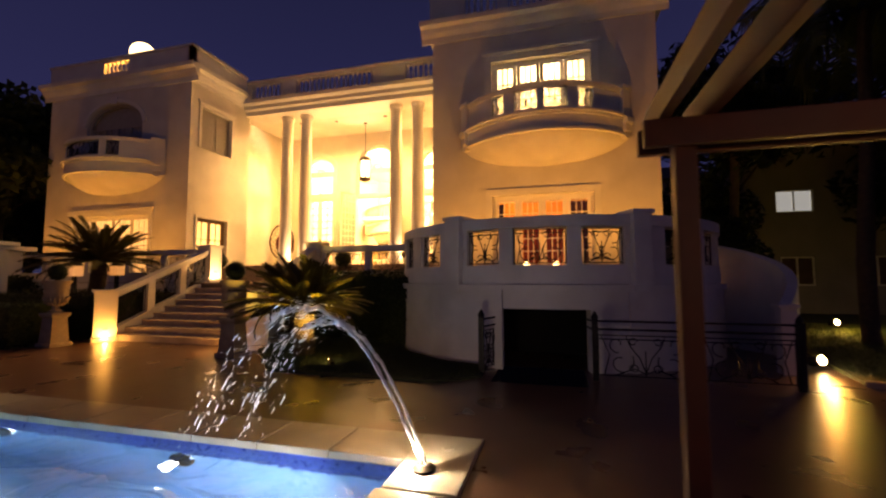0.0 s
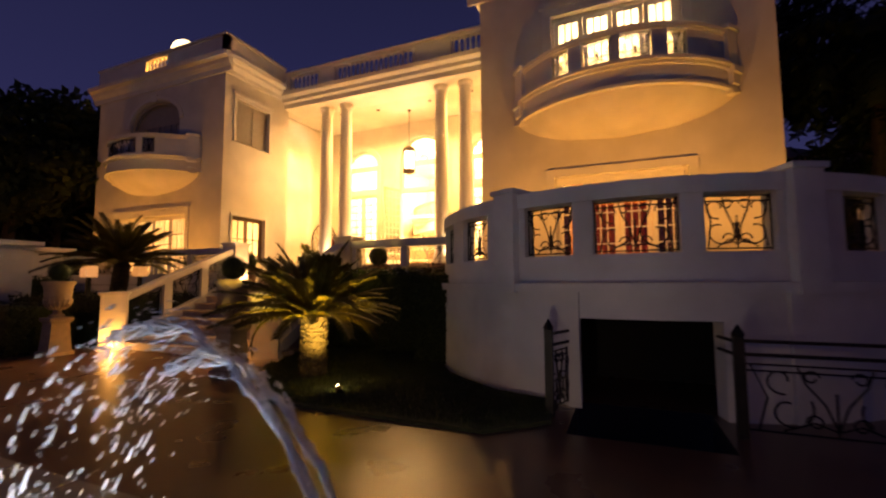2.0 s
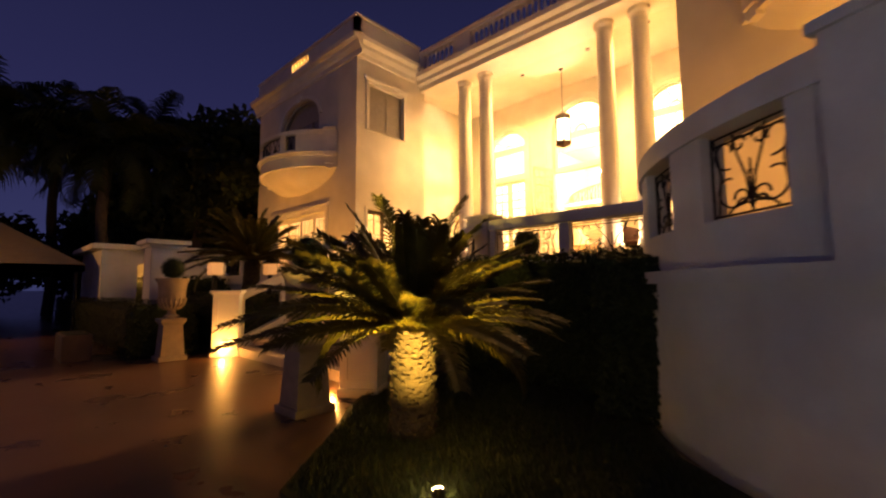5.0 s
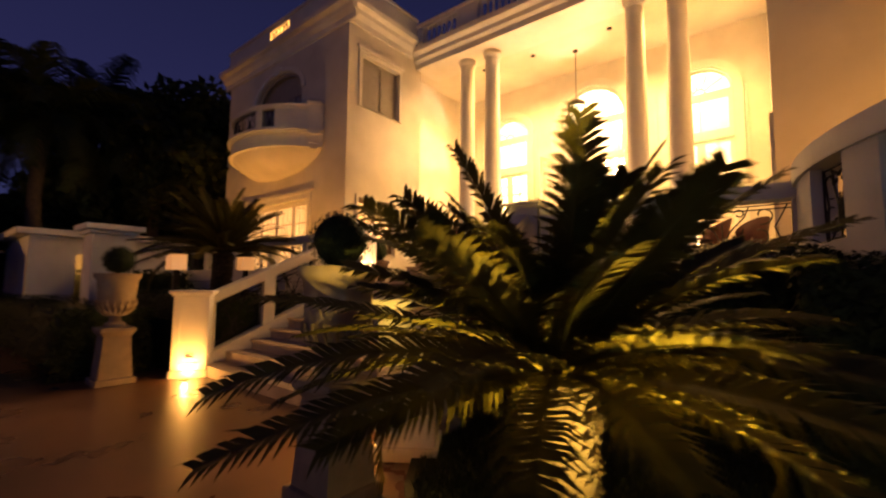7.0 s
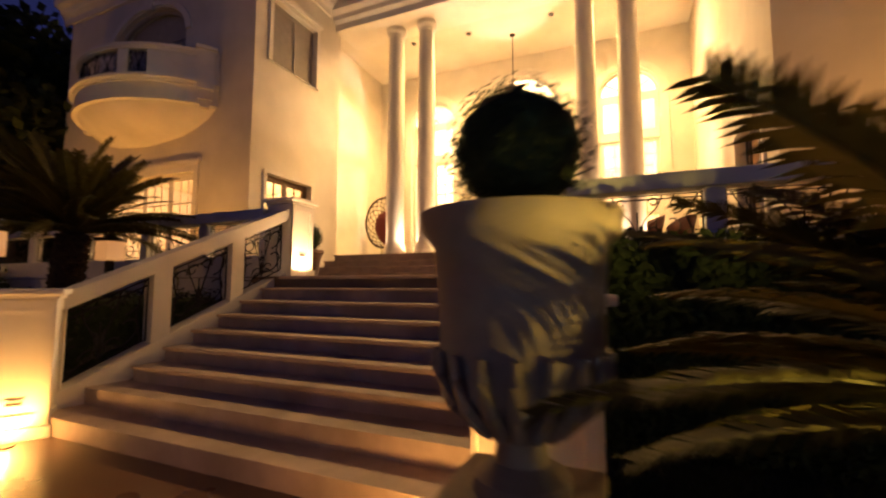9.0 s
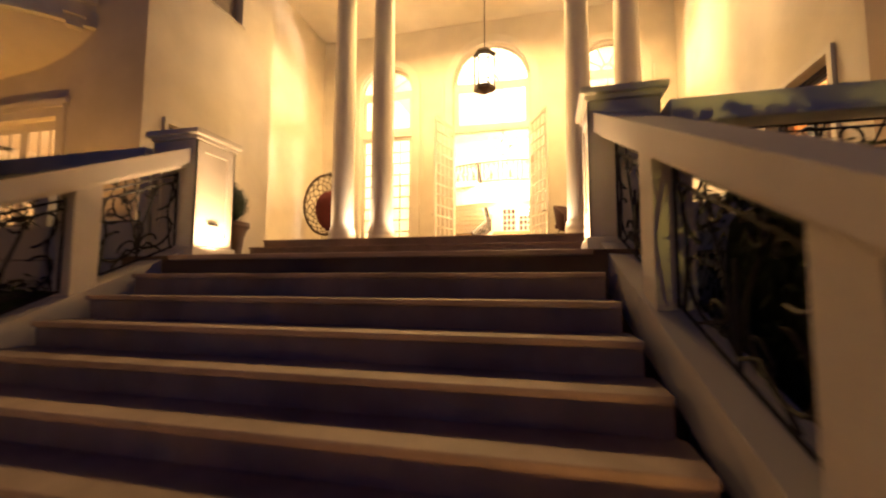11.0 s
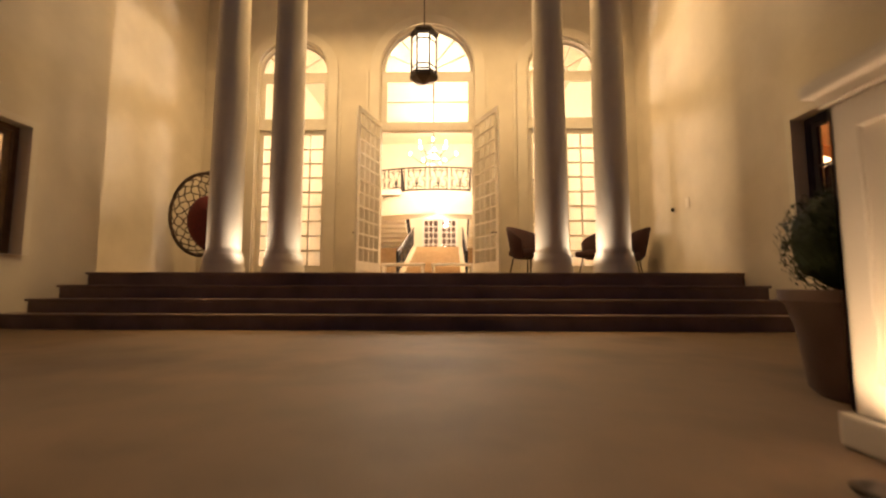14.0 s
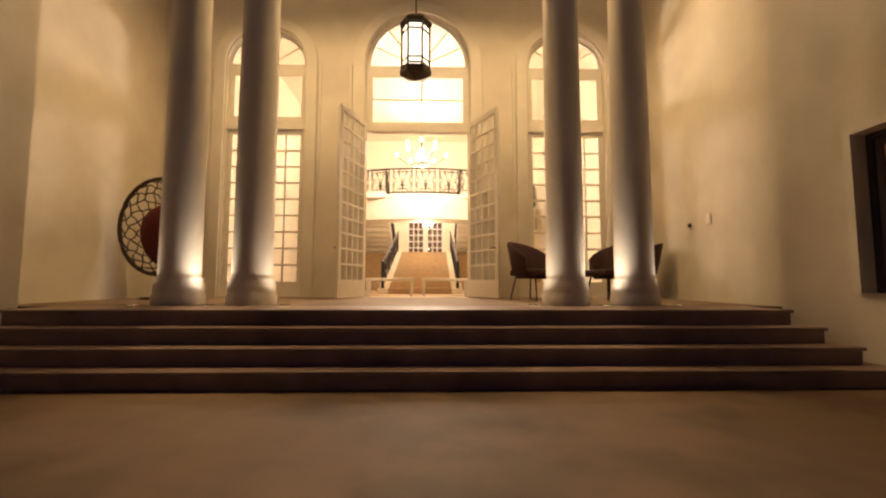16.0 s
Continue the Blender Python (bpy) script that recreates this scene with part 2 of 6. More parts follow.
HALL_WALL = material("hall_cream_paint", (0.76, 0.68, 0.52), 0.7, vary=0.04, scale=2, fine=50, bump=0.06)
ORANGE_WALL = material("warm_orange_wallpaper", (0.75, 0.42, 0.16), 0.8, vary=0.1, scale=4, fine=60, bump=0.06)
CURTAIN = material("white_curtain", (0.78, 0.72, 0.6), 0.9, vary=0.05, scale=6, fine=120, bump=0.1)
RED_CLOTH = material("deep_red_curtain", (0.26, 0.045, 0.03), 0.9, vary=0.25, scale=6, fine=120, bump=0.1)
DARK_CLOTH = material("dark_blue_red_curtain", (0.12, 0.05, 0.06), 0.9, vary=0.4, scale=6, fine=120, bump=0.1)
CANVAS = material("sand_canvas", (0.4, 0.33, 0.25), 0.85, vary=0.1, scale=4, fine=150, bump=0.15)
FACADE_FAR = material("far_house_plaster", (0.24, 0.21, 0.2), 0.85, vary=0.12, scale=0.8, fine=20, bump=0.1, coord="World")
ROOF = material("dark_roof_tile", (0.09, 0.05, 0.04), 0.8, vary=0.25, scale=4, fine=50, bump=0.4)
GLASS = glassy("window_glass")
THIN_GLASS = glassy("thin_door_glass", base=0.01)
BULB = glow("warm_bulb", (1.0, 0.72, 0.36), 40)
LANTERN_GLASS = glow("lit_lantern_glass", (1.0, 0.8, 0.5), 2.2)
SPOT_GLASS = glow("lit_spot_lens", (1.0, 0.78, 0.35), 30)
POOL_LENS = glow("lit_pool_lens", (0.9, 0.97, 1.0), 9)
DOME = glow("lit_opal_globe", (1.0, 0.8, 0.42), 1.1)
COOL_WINDOW = glow("cool_lit_far_window", (0.75, 0.88, 1.0), 0.09)
FAR_WARM_GLOW = glow("warm_far_glow", (1.0, 0.42, 0.12), 0.14)
CHIMNEY_GLOW = glow("candle_lamp_shade", (1.0, 0.62, 0.25), 6)

WATER = bpy.data.materials.new("pool_water")
WATER.use_nodes = True
wb = WATER.node_tree.nodes["Principled BSDF"]
wb.inputs["Base Color"].default_value = (0.75, 0.9, 1, 1)
wb.inputs["Roughness"].default_value = 0.03
wb.inputs["IOR"].default_value = 1.33
wb.inputs["Transmission Weight"].default_value = 1.0
wno, wbu = WATER.node_tree.nodes.new("ShaderNodeTexNoise"), WATER.node_tree.nodes.new("ShaderNodeBump")
wno.inputs["Scale"].default_value, wno.inputs["Detail"].default_value = 4.5, 3.0
wbu.inputs["Strength"].default_value, wbu.inputs["Distance"].default_value = 0.7, 0.08
WATER.node_tree.links.new(wno.outputs["Fac"], wbu.inputs["Height"])
WATER.node_tree.links.new(wbu.outputs[0], wb.inputs["Normal"])
JET = material("aerated_water", (0.85, 0.88, 0.92), 0.25, vary=0.05, scale=20, fine=120, bump=0.4, spec=0.8)
JET.node_tree.nodes["Principled BSDF"].inputs["Transmission Weight"].default_value = 0.2


# ---- shape helpers ----
def thing(name, m, label="", category="", group="", kind=""):
    """An Empty at the base of a thing, to hold its parts."""
    ob = new(name)
    ob.empty_display_size = 0.2
    ob.matrix_basis = m
    return tagged(ob, label, category, group, kind)


def part(name, bm, mat, parent=None, label="", smooth=False):
    """Links a bmesh as one mesh object, under parent if given."""
    bmesh.ops.recalc_face_normals(bm, faces=bm.faces)
    me = bpy.data.meshes.new(name)
    bm.to_mesh(me)
    bm.free()
    if smooth:
        me.shade_smooth()
        me.set_sharp_from_angle(angle=radians(40))
    me.materials.append(mat)
    ob = new(name, me)
    if parent:
        ob.parent = parent
    return tagged(ob, label)


def piece(name, me, parent, m):
    """A further object on shared mesh data, under parent."""
    ob = new(name, me)
    ob.parent = parent
    ob.matrix_basis = m
    return ob


def structure(name, bm, mat, label="", smooth=False, category=""):
    return tagged(part(name, bm, mat, None, label, smooth), kind="structure", category=category or name.split("_")[0])


def box(bm, x0, y0, z0, x1, y1, z1, bevel=0.0, m=None):
    made = bmesh.ops.create_cube(bm, size=1, matrix=Matrix.LocRotScale(((x0 + x1) / 2, (y0 + y1) / 2, (z0 + z1) / 2), None, (abs(x1 - x0), abs(y1 - y0), abs(z1 - z0))))
    vs = made["verts"]
    if bevel:
        edges = list({e for v in vs for e in v.link_edges})
        made = bmesh.ops.bevel(bm, geom=edges, offset=bevel, segments=2, affect="EDGES", profile=0.6)
        vs = list({v for f in made["faces"] for v in f.verts} | {v for v in vs if v.is_valid})
    if m is not None:
        bmesh.ops.transform(bm, matrix=m, verts=[v for v in vs if v.is_valid])
    return bm


def boxed(x0, y0, z0, x1, y1, z1, bevel=0.0):
    return box(bmesh.new(), x0, y0, z0, x1, y1, z1, bevel)


def lathe(bm, profile, seg=24, at=(0, 0, 0), arc=None):
    """Turns a profile of (radius, z) round the upright axis at a place."""
    x, y, z = at
    rings = []
    for r, h in profile:
        if r < 1e-4:
            rings.append([bm.verts.new((x, y, z + h))] * seg)
        else:
            rings.append([bm.verts.new((x + r * math.cos(2 * math.pi * i / seg), y + r * math.sin(2 * math.pi * i / seg), z + h)) for i in range(seg)])
    for a, b in zip(rings, rings[1:]):
        for i in range(seg):
            j = (i + 1) % seg
            quad = list(dict.fromkeys((a[i], a[j], b[j], b[i])))
            if len(quad) > 2:
                bm.faces.new(quad)
    for ring, flip in ((rings[0], True), (rings[-1], False)):
        if len(set(ring)) > 2:
            bm.faces.new(ring[::-1] if flip else ring)
    return bm


def tube(bm, pts, r, seg=6, taper=None):
    """A round bar along points; r may shrink to r * taper at the end."""
    pts = [Vector(p) for p in pts]
    rings = []
    for i, p in enumerate(pts):
        d = (pts[min(i + 1, len(pts) - 1)] - pts[max(i - 1, 0)]).normalized()
        side = d.cross(Vector((0, 0, 1)) if abs(d.z) < 0.95 else Vector((0, 1, 0))).normalized()
        up = side.cross(d)
        rr = r * (1 + ((taper or 1) - 1) * i / max(1, len(pts) - 1))
        rings.append([bm.verts.new(p + (side * math.cos(2 * math.pi * k / seg) + up * math.sin(2 * math.pi * k / seg)) * rr) for k in range(seg)])
    for a, b in zip(rings, rings[1:]):
        for k in range(seg):
            bm.faces.new((a[k], a[(k + 1) % seg], b[(k + 1) % seg], b[k]))
    bm.faces.new(rings[0][::-1])
    bm.faces.new(rings[-1])
    return bm


def slab(bm, outer, holes, depth, m=None):
    """A flat plate in the x-z plane, its outline and holes as (x, z) loops, from y = 0 to y = depth."""
    m = m or Matrix()
    fronts = []
    for y in (0, depth):
        edges = []
        loops = []
        for loop in [outer, *holes]:
            vs = [bm.verts.new(m @ Vector((u, y, v))) for u, v in loop]
            loops.append(vs)
            edges += [bm.edges.new((vs[i], vs[(i + 1) % len(vs)])) for i in range(len(vs))]
        bmesh.ops.triangle_fill(bm, use_beauty=True, use_dissolve=False, edges=edges)
        fronts.append(loops)
    for a, b in zip(*fronts):
        for i in range(len(a)):
            j = (i + 1) % len(a)
            bm.faces.new((a[i], a[j], b[j], b[i]))
    return bm


def rect(x0, z0, x1, z1):
    return [(x0, z0), (x1, z0), (x1, z1), (x0, z1)]


def arch(cx, z0, half, spring, seg=20, rise=1.0):
    """An opening with a round head: its sill z0, half width and spring line."""
    pts = [(cx - half, z0), (cx + half, z0)]
    return pts + [(cx + half * math.cos(math.pi * i / seg), spring + rise * half * math.sin(math.pi * i / seg)) for i in range(seg + 1)]


def band(cx, z, r0, r1, seg=20, rise=1.0):
    """Half ring for an arch trim, as an (x, z) loop."""
    out = [(cx + r1 * math.cos(math.pi * i / seg), z + rise * r1 * math.sin(math.pi * i / seg)) for i in range(seg + 1)]
    return out + [(cx + r0 * math.cos(math.pi * i / seg), z + rise * r0 * math.sin(math.pi * i / seg)) for i in range(seg, -1, -1)]


def arc_prism(bm, cx, cy, r0, r1, z0, z1, a0, a1, seg=24):
    """A curved wall between two radii over an angle (degrees)."""
    rows = []
    for i in range(seg + 1):
        a = radians(a0 + (a1 - a0) * i / seg)
        c, s = math.cos(a), math.sin(a)
        rows.append([bm.verts.new((cx + r * c, cy + r * s, z)) for r, z in ((r0, z0), (r1, z0), (r1, z1), (r0, z1))])
    for a, b in zip(rows, rows[1:]):
        for k in range(4):
            bm.faces.new((a[k], a[(k + 1) % 4], b[(k + 1) % 4], b[k]))
    bm.faces.new(rows[0][::-1])
    bm.faces.new(rows[-1])
    return bm


def extrude_profile(bm, profile, p0, p1, out):
    """A moulding: profile of (outward, up) swept from p0 to p1; out is the level outward direction."""
    p0, p1, out = Vector(p0), Vector(p1), Vector(out).normalized()
    rows = [[bm.verts.new(p + out * o + Vector((0, 0, u))) for o, u in profile] for p in (p0, p1)]
    n = len(profile)
    for k in range(n):
        bm.faces.new((rows[0][k], rows[0][(k + 1) % n], rows[1][(k + 1) % n], rows[1][k]))
    bm.faces.new(rows[0][::-1])
    bm.faces.new(rows[1])
    return bm


def scroll_lines(w, h):
    """The lines of one wrought-iron scroll panel, w wide and h high, in its own x-z plane."""
    lines = [[(-w / 2, 0.02), (w / 2, 0.02)], [(-w / 2, h - 0.02), (w / 2, h - 0.02)], [(-w / 2, 0), (-w / 2, h)], [(w / 2, 0), (w / 2, h)]]
    lines.append([(0, 0.02), (0, h * 0.62)])
    for s in (-1, 1):
        big = []
        for i in range(19):
            a = math.pi * 1.75 * i / 18
            r = h * 0.3 * (1 - 0.65 * i / 18)
            big.append((s * (w * 0.26 + r * math.cos(a + 2.6)), h * 0.34 + r * math.sin(a + 2.6)))
        lines.append(big)
        top = []
        for i in range(15):
            a = math.pi * 1.6 * i / 14
            r = h * 0.2 * (1 - 0.6 * i / 14)
            top.append((s * (w * 0.3 + r * math.cos(a - 1.8)), h * 0.76 + r * math.sin(a - 1.8)))
        lines.append(top)
        lines.append([(0, h * 0.1), (s * w * 0.06, h * 0.45), (s * w * 0.16, h * 0.72), (s * w * 0.2, h * 0.95)])
        lines.append([(0, h * 0.1), (s * w * 0.12, h * 0.2), (s * w * 0.3, h * 0.05)])
        lines.append([(s * w * 0.44, 0.02), (s * w * 0.38, h * 0.5), (s * w * 0.47, h - 0.02)])
        lines.append([(s * (w * 0.12 + h * 0.11 * (1 - 0.5 * i / 12) * math.cos(0.5 * i)), h * 0.2 + h * 0.11 * (1 - 0.5 * i / 12) * math.sin(0.5 * i)) for i in range(13)])
        lines.append([(s * (w * 0.13 + h * 0.1 * (1 - 0.5 * i / 12) * math.cos(3 - 0.5 * i)), h * 0.82 + h * 0.1 * (1 - 0.5 * i / 12) * math.sin(3 - 0.5 * i)) for i in range(13)])
    lines.append([(-w / 2, h * 0.88), (w / 2, h * 0.88)])
    return lines


def iron_panel(name, w, h, m, parent, shear=0.0, r=0.011):
    """A wrought-iron panel of bars and scrolls; shear lets it follow a stair."""
    bm = bmesh.new()
    for line in scroll_lines(w, h):
        tube(bm, [(u, 0, v + shear * u) for u, v in line], r, 5)
    ob = part(name, bm, IRON, parent, smooth=True)
    ob.matrix_basis = m
    return ob


def panes(parent, w, h, nx, ny, mat, m, bar=0.035, stile=0.07, depth=0.05, name="sash", glass=True, bottom=0.0, pane=None):
    """A glazed sash: outer stiles, glazing bars and one glass pane; its origin at the middle of the sill."""
    bm = bmesh.new()
    box(bm, -w / 2, -depth / 2, 0, -w / 2 + stile, depth / 2, h)
    box(bm, w / 2 - stile, -depth / 2, 0, w / 2, depth / 2, h)
    box(bm, -w / 2 + stile, -depth / 2, 0, w / 2 - stile, depth / 2, stile + bottom)
    box(bm, -w / 2 + stile, -depth / 2, h - stile, w / 2 - stile, depth / 2, h)
    iw, ih, z0 = w - 2 * stile, h - 2 * stile - bottom, stile + bottom
    for i in range(1, nx):
        x = -iw / 2 + iw * i / nx
        box(bm, x - bar / 2, -depth * 0.35, z0, x + bar / 2, depth * 0.35, z0 + ih)
    for i in range(1, ny):
        z = z0 + ih * i / ny
        box(bm, -iw / 2, -depth * 0.3, z - bar / 2, iw / 2, depth * 0.3, z + bar / 2)
    ob = part(name, bm, mat, parent)
    ob.matrix_basis = m
    if glass:
        g = part("pane", boxed(-iw / 2, -0.003, z0, iw / 2, 0.003, z0 + ih), pane or GLASS, ob)
        g.visible_shadow = False
    return ob


# ---- ground ----
GX0, GX1, GY0, GY1 = -700, 700, -700, 700
POOL = (-16.0, -6.0, -0.6, 4.0)
PIT = (-0.35, 7.35, 1.25, 8.7)


def ground_quads(bm, holes, x0, y0, x1, y1, z):
    """A level sheet with rectangular holes, as a grid of quads."""
    xs = sorted({x0, x1, *[h[0] for h in holes], *[h[2] for h in holes]})
    ys = sorted({y0, y1, *[h[1] for h in holes], *[h[3] for h in holes]})
    verts = {}
    for a, b in zip(xs, xs[1:]):
        for c, d in zip(ys, ys[1:]):
            mx, my = (a + b) / 2, (c + d) / 2
            if any(h[0] < mx < h[2] and h[1] < my < h[3] for h in holes):
                continue
            bm.faces.new([verts.setdefault(p, bm.verts.new((*p, z))) if p not in verts else verts[p] for p in ((a, c), (b, c), (b, d), (a, d))])
    return bm


structure("ground", ground_quads(bmesh.new(), [(-16.6, -6.6, 0.0, 4.65), PIT], GX0, GY0, GX1, GY1, 0.0), PAVING, "dark reddish polished stone paving, damp and stained")
# stairwell faces: their shade is put into the near-black colour
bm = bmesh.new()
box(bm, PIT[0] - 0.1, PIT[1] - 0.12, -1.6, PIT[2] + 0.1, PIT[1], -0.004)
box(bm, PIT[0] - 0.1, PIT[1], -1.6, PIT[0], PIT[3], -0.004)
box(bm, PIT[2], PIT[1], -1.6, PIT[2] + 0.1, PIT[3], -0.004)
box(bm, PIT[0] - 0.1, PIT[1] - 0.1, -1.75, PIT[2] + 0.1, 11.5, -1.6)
structure("wall_stairwell", bm, HOLE_SHADE, "sunken stairwell in front of the basement opening, coloured near-black for its shade")

# ---- pool ----
bm = bmesh.new()
ground_quads(bm, [], POOL[0], POOL[1], POOL[2], POOL[3], -1.5)
box(bm, POOL[0] - 0.15, POOL[3], -1.6, POOL[2] + 0.15, POOL[3] + 0.15, -0.02)
box(bm, POOL[2], POOL[1], -1.6, POOL[2] + 0.15, POOL[3], -0.02)
box(bm, POOL[0] - 0.15, POOL[1], -1.6, POOL[0], POOL[3], -0.02)
box(bm, POOL[0] - 0.15, POOL[1] - 0.15, -1.6, POOL[2] + 0.15, POOL[1], -0.02)
structure("floor_pool_basin", bm, POOL_TILE, "blue tiled swimming pool basin lit from under water")
bm = bmesh.new()
box(bm, POOL[0], POOL[3] - 0.02, -0.34, POOL[2] - 0.02, POOL[3] - 0.004, -0.03)
box(bm, POOL[2] - 0.02, POOL[1], -0.34, POOL[2] - 0.004, POOL[3] - 0.004, -0.03)
structure("trim_pool_border", bm, POOL_BORDER, "navy mosaic border along the pool's waterline")
bm = bmesh.new()
for i in range(61):
    for j in range(41):
        x, y = POOL[0] + 0.01 + (POOL[2] - POOL[0] - 0.03) * i / 60, POOL[1] + 0.01 + (POOL[3] - POOL[1] - 0.03) * j / 40
        bm.verts.new((x, y, -0.12 + 0.012 * noise.noise(Vector((x * 1.6, y * 1.6, 0)))))
bm.verts.ensure_lookup_table()
for i in range(60):
    for j in range(40):
        a = i * 41 + j
        bm.faces.new([bm.verts[k] for k in (a, a + 41, a + 42, a + 1)])
water = structure("water", bm, WATER, "rippled blue swimming pool water", True)
water.visible_shadow = False

pool_lamp = thing("pool_lamp", pose(-3.3, 3.975, -0.5, 90), "round underwater lamp set into the pool wall, glowing white", "pool lamp", "pool lamps")
part("ring", lathe(bmesh.new(), [(0.13, 0.0), (0.17, 0.0), (0.17, 0.025), (0.13, 0.03)], 24), BRONZE, pool_lamp)
part("lens", lathe(bmesh.new(), [(0.128, 0.0), (0.128, 0.012), (0.0, 0.03)], 24), POOL_LENS, pool_lamp, "glowing round lens")
copy_thing(pool_lamp, pose(-6.2, 3.975, -0.5, 90))

# coping: slabs of stone along the two near edges, a block at the corner
coping = thing("pool_coping", pose(0, 0, 0), "pale stone coping slabs round the swimming pool", "pool edge", kind="structure")
me = None
for i in range(19):
    x = -0.62 - 0.85 * (i + 1)
    if me is None:
        cp = part("coping_slab", boxed(0.006, 4.0 - 0.05, -0.05, 0.844, 4.65, 0.03, 0.012), COPING, coping)
        cp.matrix_basis = pose(x, 0, 0)
        me = cp.data
    else:
        piece("coping_slab", me, coping, pose(x, 0, 0))
for i in range(12):
    piece("coping_slab", me, coping, pose(-4.65, 3.38 - 0.85 * i, 0, 0, 0, -90))
part("corner_slab", lathe(boxed(-0.655, 3.4, -0.05, 0.0, 4.65, 0.034, 0.015), [(0.0, 0.034), (0.07, 0.034), (0.06, 0.045), (0.0, 0.05)], 16, (-0.3, 4.3, 0)), COPING, coping, "wet corner slab with the fountain nozzle")

# ---- house: terrace, stairs, porch ----
bm = bmesh.new()
box(bm, -24.2, 12.6, 0.0, -11.85, 15.2, TERRACE)
box(bm, -11.85, 12.27, 0.0, -6.75, 15.2, TERRACE)
box(bm, -6.75, 12.62, 0.0, -3.6, 15.2, TERRACE)
box(bm, -15.2, 15.2, 0.0, -3.7, 17.25, TERRACE)
structure("floor_terrace", bm, TERRACE_STONE, "worn sandstone terrace floor with dark stains")
bm = bmesh.new()
arc_prism(bm, 0.55, 12.5, 0.01, 4.0, TERRACE - 0.25, TERRACE, 180, 360, 40)
box(bm, -3.45, 12.5, TERRACE - 0.25, 4.55, 15.2, TERRACE)
structure("floor_round_terrace", bm, TERRACE_STONE, "rounded stone terrace in front of the tower")

stairs = thing("stairs_front", pose(0, 0, 0), "broad brown granite outdoor stairs up to the terrace", "stairs", kind="structure")
RISE = TERRACE / 9
for k in range(9):
    y = 12.27 - 0.34 * k
    top = TERRACE - RISE * k
    grow = max(0, k - 6)
    if k == 0:
        continue
    bm = bmesh.new()
    x0, x1 = -11.24 - 0.045 * k, -7.36 + 0.045 * k
    if grow:
        w = 0.12 + 0.2 * grow
        pts = [(x0 - w, y + 0.42)] + [(x0 - w * math.cos(math.pi / 2 * i / 8), y + 0.3 - 0.3 * math.sin(math.pi / 2 * i / 8) - 0.06 * grow) for i in range(9)]
        pts += [(x1 + w * math.sin(math.pi / 2 * i / 8), y + 0.3 - 0.3 * math.cos(math.pi / 2 * i / 8) - 0.06 * grow) for i in range(9)] + [(x1 + w, y + 0.42)]
        lo = [bm.verts.new((px, py, top - RISE + 0.004)) for px, py in pts]
        hi = [bm.verts.new((px, py, top)) for px, py in pts]
        bm.faces.new(hi)
        bm.faces.new(lo[::-1])
        for i in range(len(pts)):
            j = (i + 1) % len(pts)
            bm.faces.new((lo[i], lo[j], hi[j], hi[i]))
        box(bm, x0, y + 0.36, 0.004, x1, y + 0.44, top - 0.004)
    else:
        box(bm, x0, y + 0.02, max(0.0, top - RISE - 0.3), x1, y + 0.6, top - 0.04)
        box(bm, x0, y - 0.02, top - 0.04, x1, y + 0.36, top, 0.012)
    part("step", bm, STAIR_STONE, stairs)
bm = bmesh.new()
box(bm, -11.24, 12.23, TERRACE - 0.045, -7.36, 12.5, TERRACE + 0.004, 0.012)
part("top_nosing", bm, STAIR_STONE, stairs)

porch = thing("stairs_porch", pose(0, 0, 0), "four dark granite steps across the whole portico front", "stairs", kind="structure")
PR = (PORCH_Z - TERRACE) / 4
for k in range(4):
    y, top = PORCH_Y - 0.3 * k, PORCH_Z - PR * k
    bm = bmesh.new()
    xa, xb = -15.14 + 0.17 * (3 - k), -3.76 - 0.17 * (3 - k)
    box(bm, xa + 0.02, y + 0.02, TERRACE, xb - 0.02, 19.0, top - 0.04)
    box(bm, xa, y - 0.02, top - 0.04, xb, 19.0, top, 0.01)
    part("step", bm, STONE, porch)
structure("floor_porch", boxed(-15.8, 19.0, 0.0, -3.7, 23.4, PORCH_Z - 0.004), TERRACE_STONE, "pale stone porch floor behind the columns")

# ---- house walls ----
FRONT = 15.2
WALL = 0.4
# wing front with its lower window and balcony door
wx0, wx1 = -24.0, -15.2
bm = bmesh.new()
slab(bm, rect(wx0, 0, wx1, 11.0), [rect(-22.1, 1.7, -17.3, 4.75), arch(-19.75, 6.75, 1.75, 9.2, 16, 0.6)], WALL, pose(0, FRONT, 0))
structure("wall_wing_front", bm, STUCCO, "cream stucco front of the side wing")
# wing side towards the portico
SIDE = Matrix.Translation((-15.2, 0, 0)) @ Matrix(((0, -1, 0, 0), (1, 0, 0, 0), (0, 0, 1, 0), (0, 0, 0, 1)))
bm = bmesh.new()
slab(bm, rect(FRONT + WALL, 0, 19.0, 11.0), [rect(15.75, 2.68, 17.6, 4.62), rect(15.8, 7.9, 17.7, 9.85)], WALL, SIDE)
box(bm, -16.2, 19.0, 0, -15.8, 23.0, 11.0)
box(bm, -15.8, 18.7, 0, -15.6, 19.0, 11.0)
structure("wall_wing_side", bm, STUCCO, "cream stucco wing wall beside the portico")
bm = bmesh.new()
box(bm, wx0, FRONT + WALL, 0, wx0 + WALL, 34, 11.0)
structure("wall_wing_outer", bm, STUCCO, "outer stucco wall of the wing")
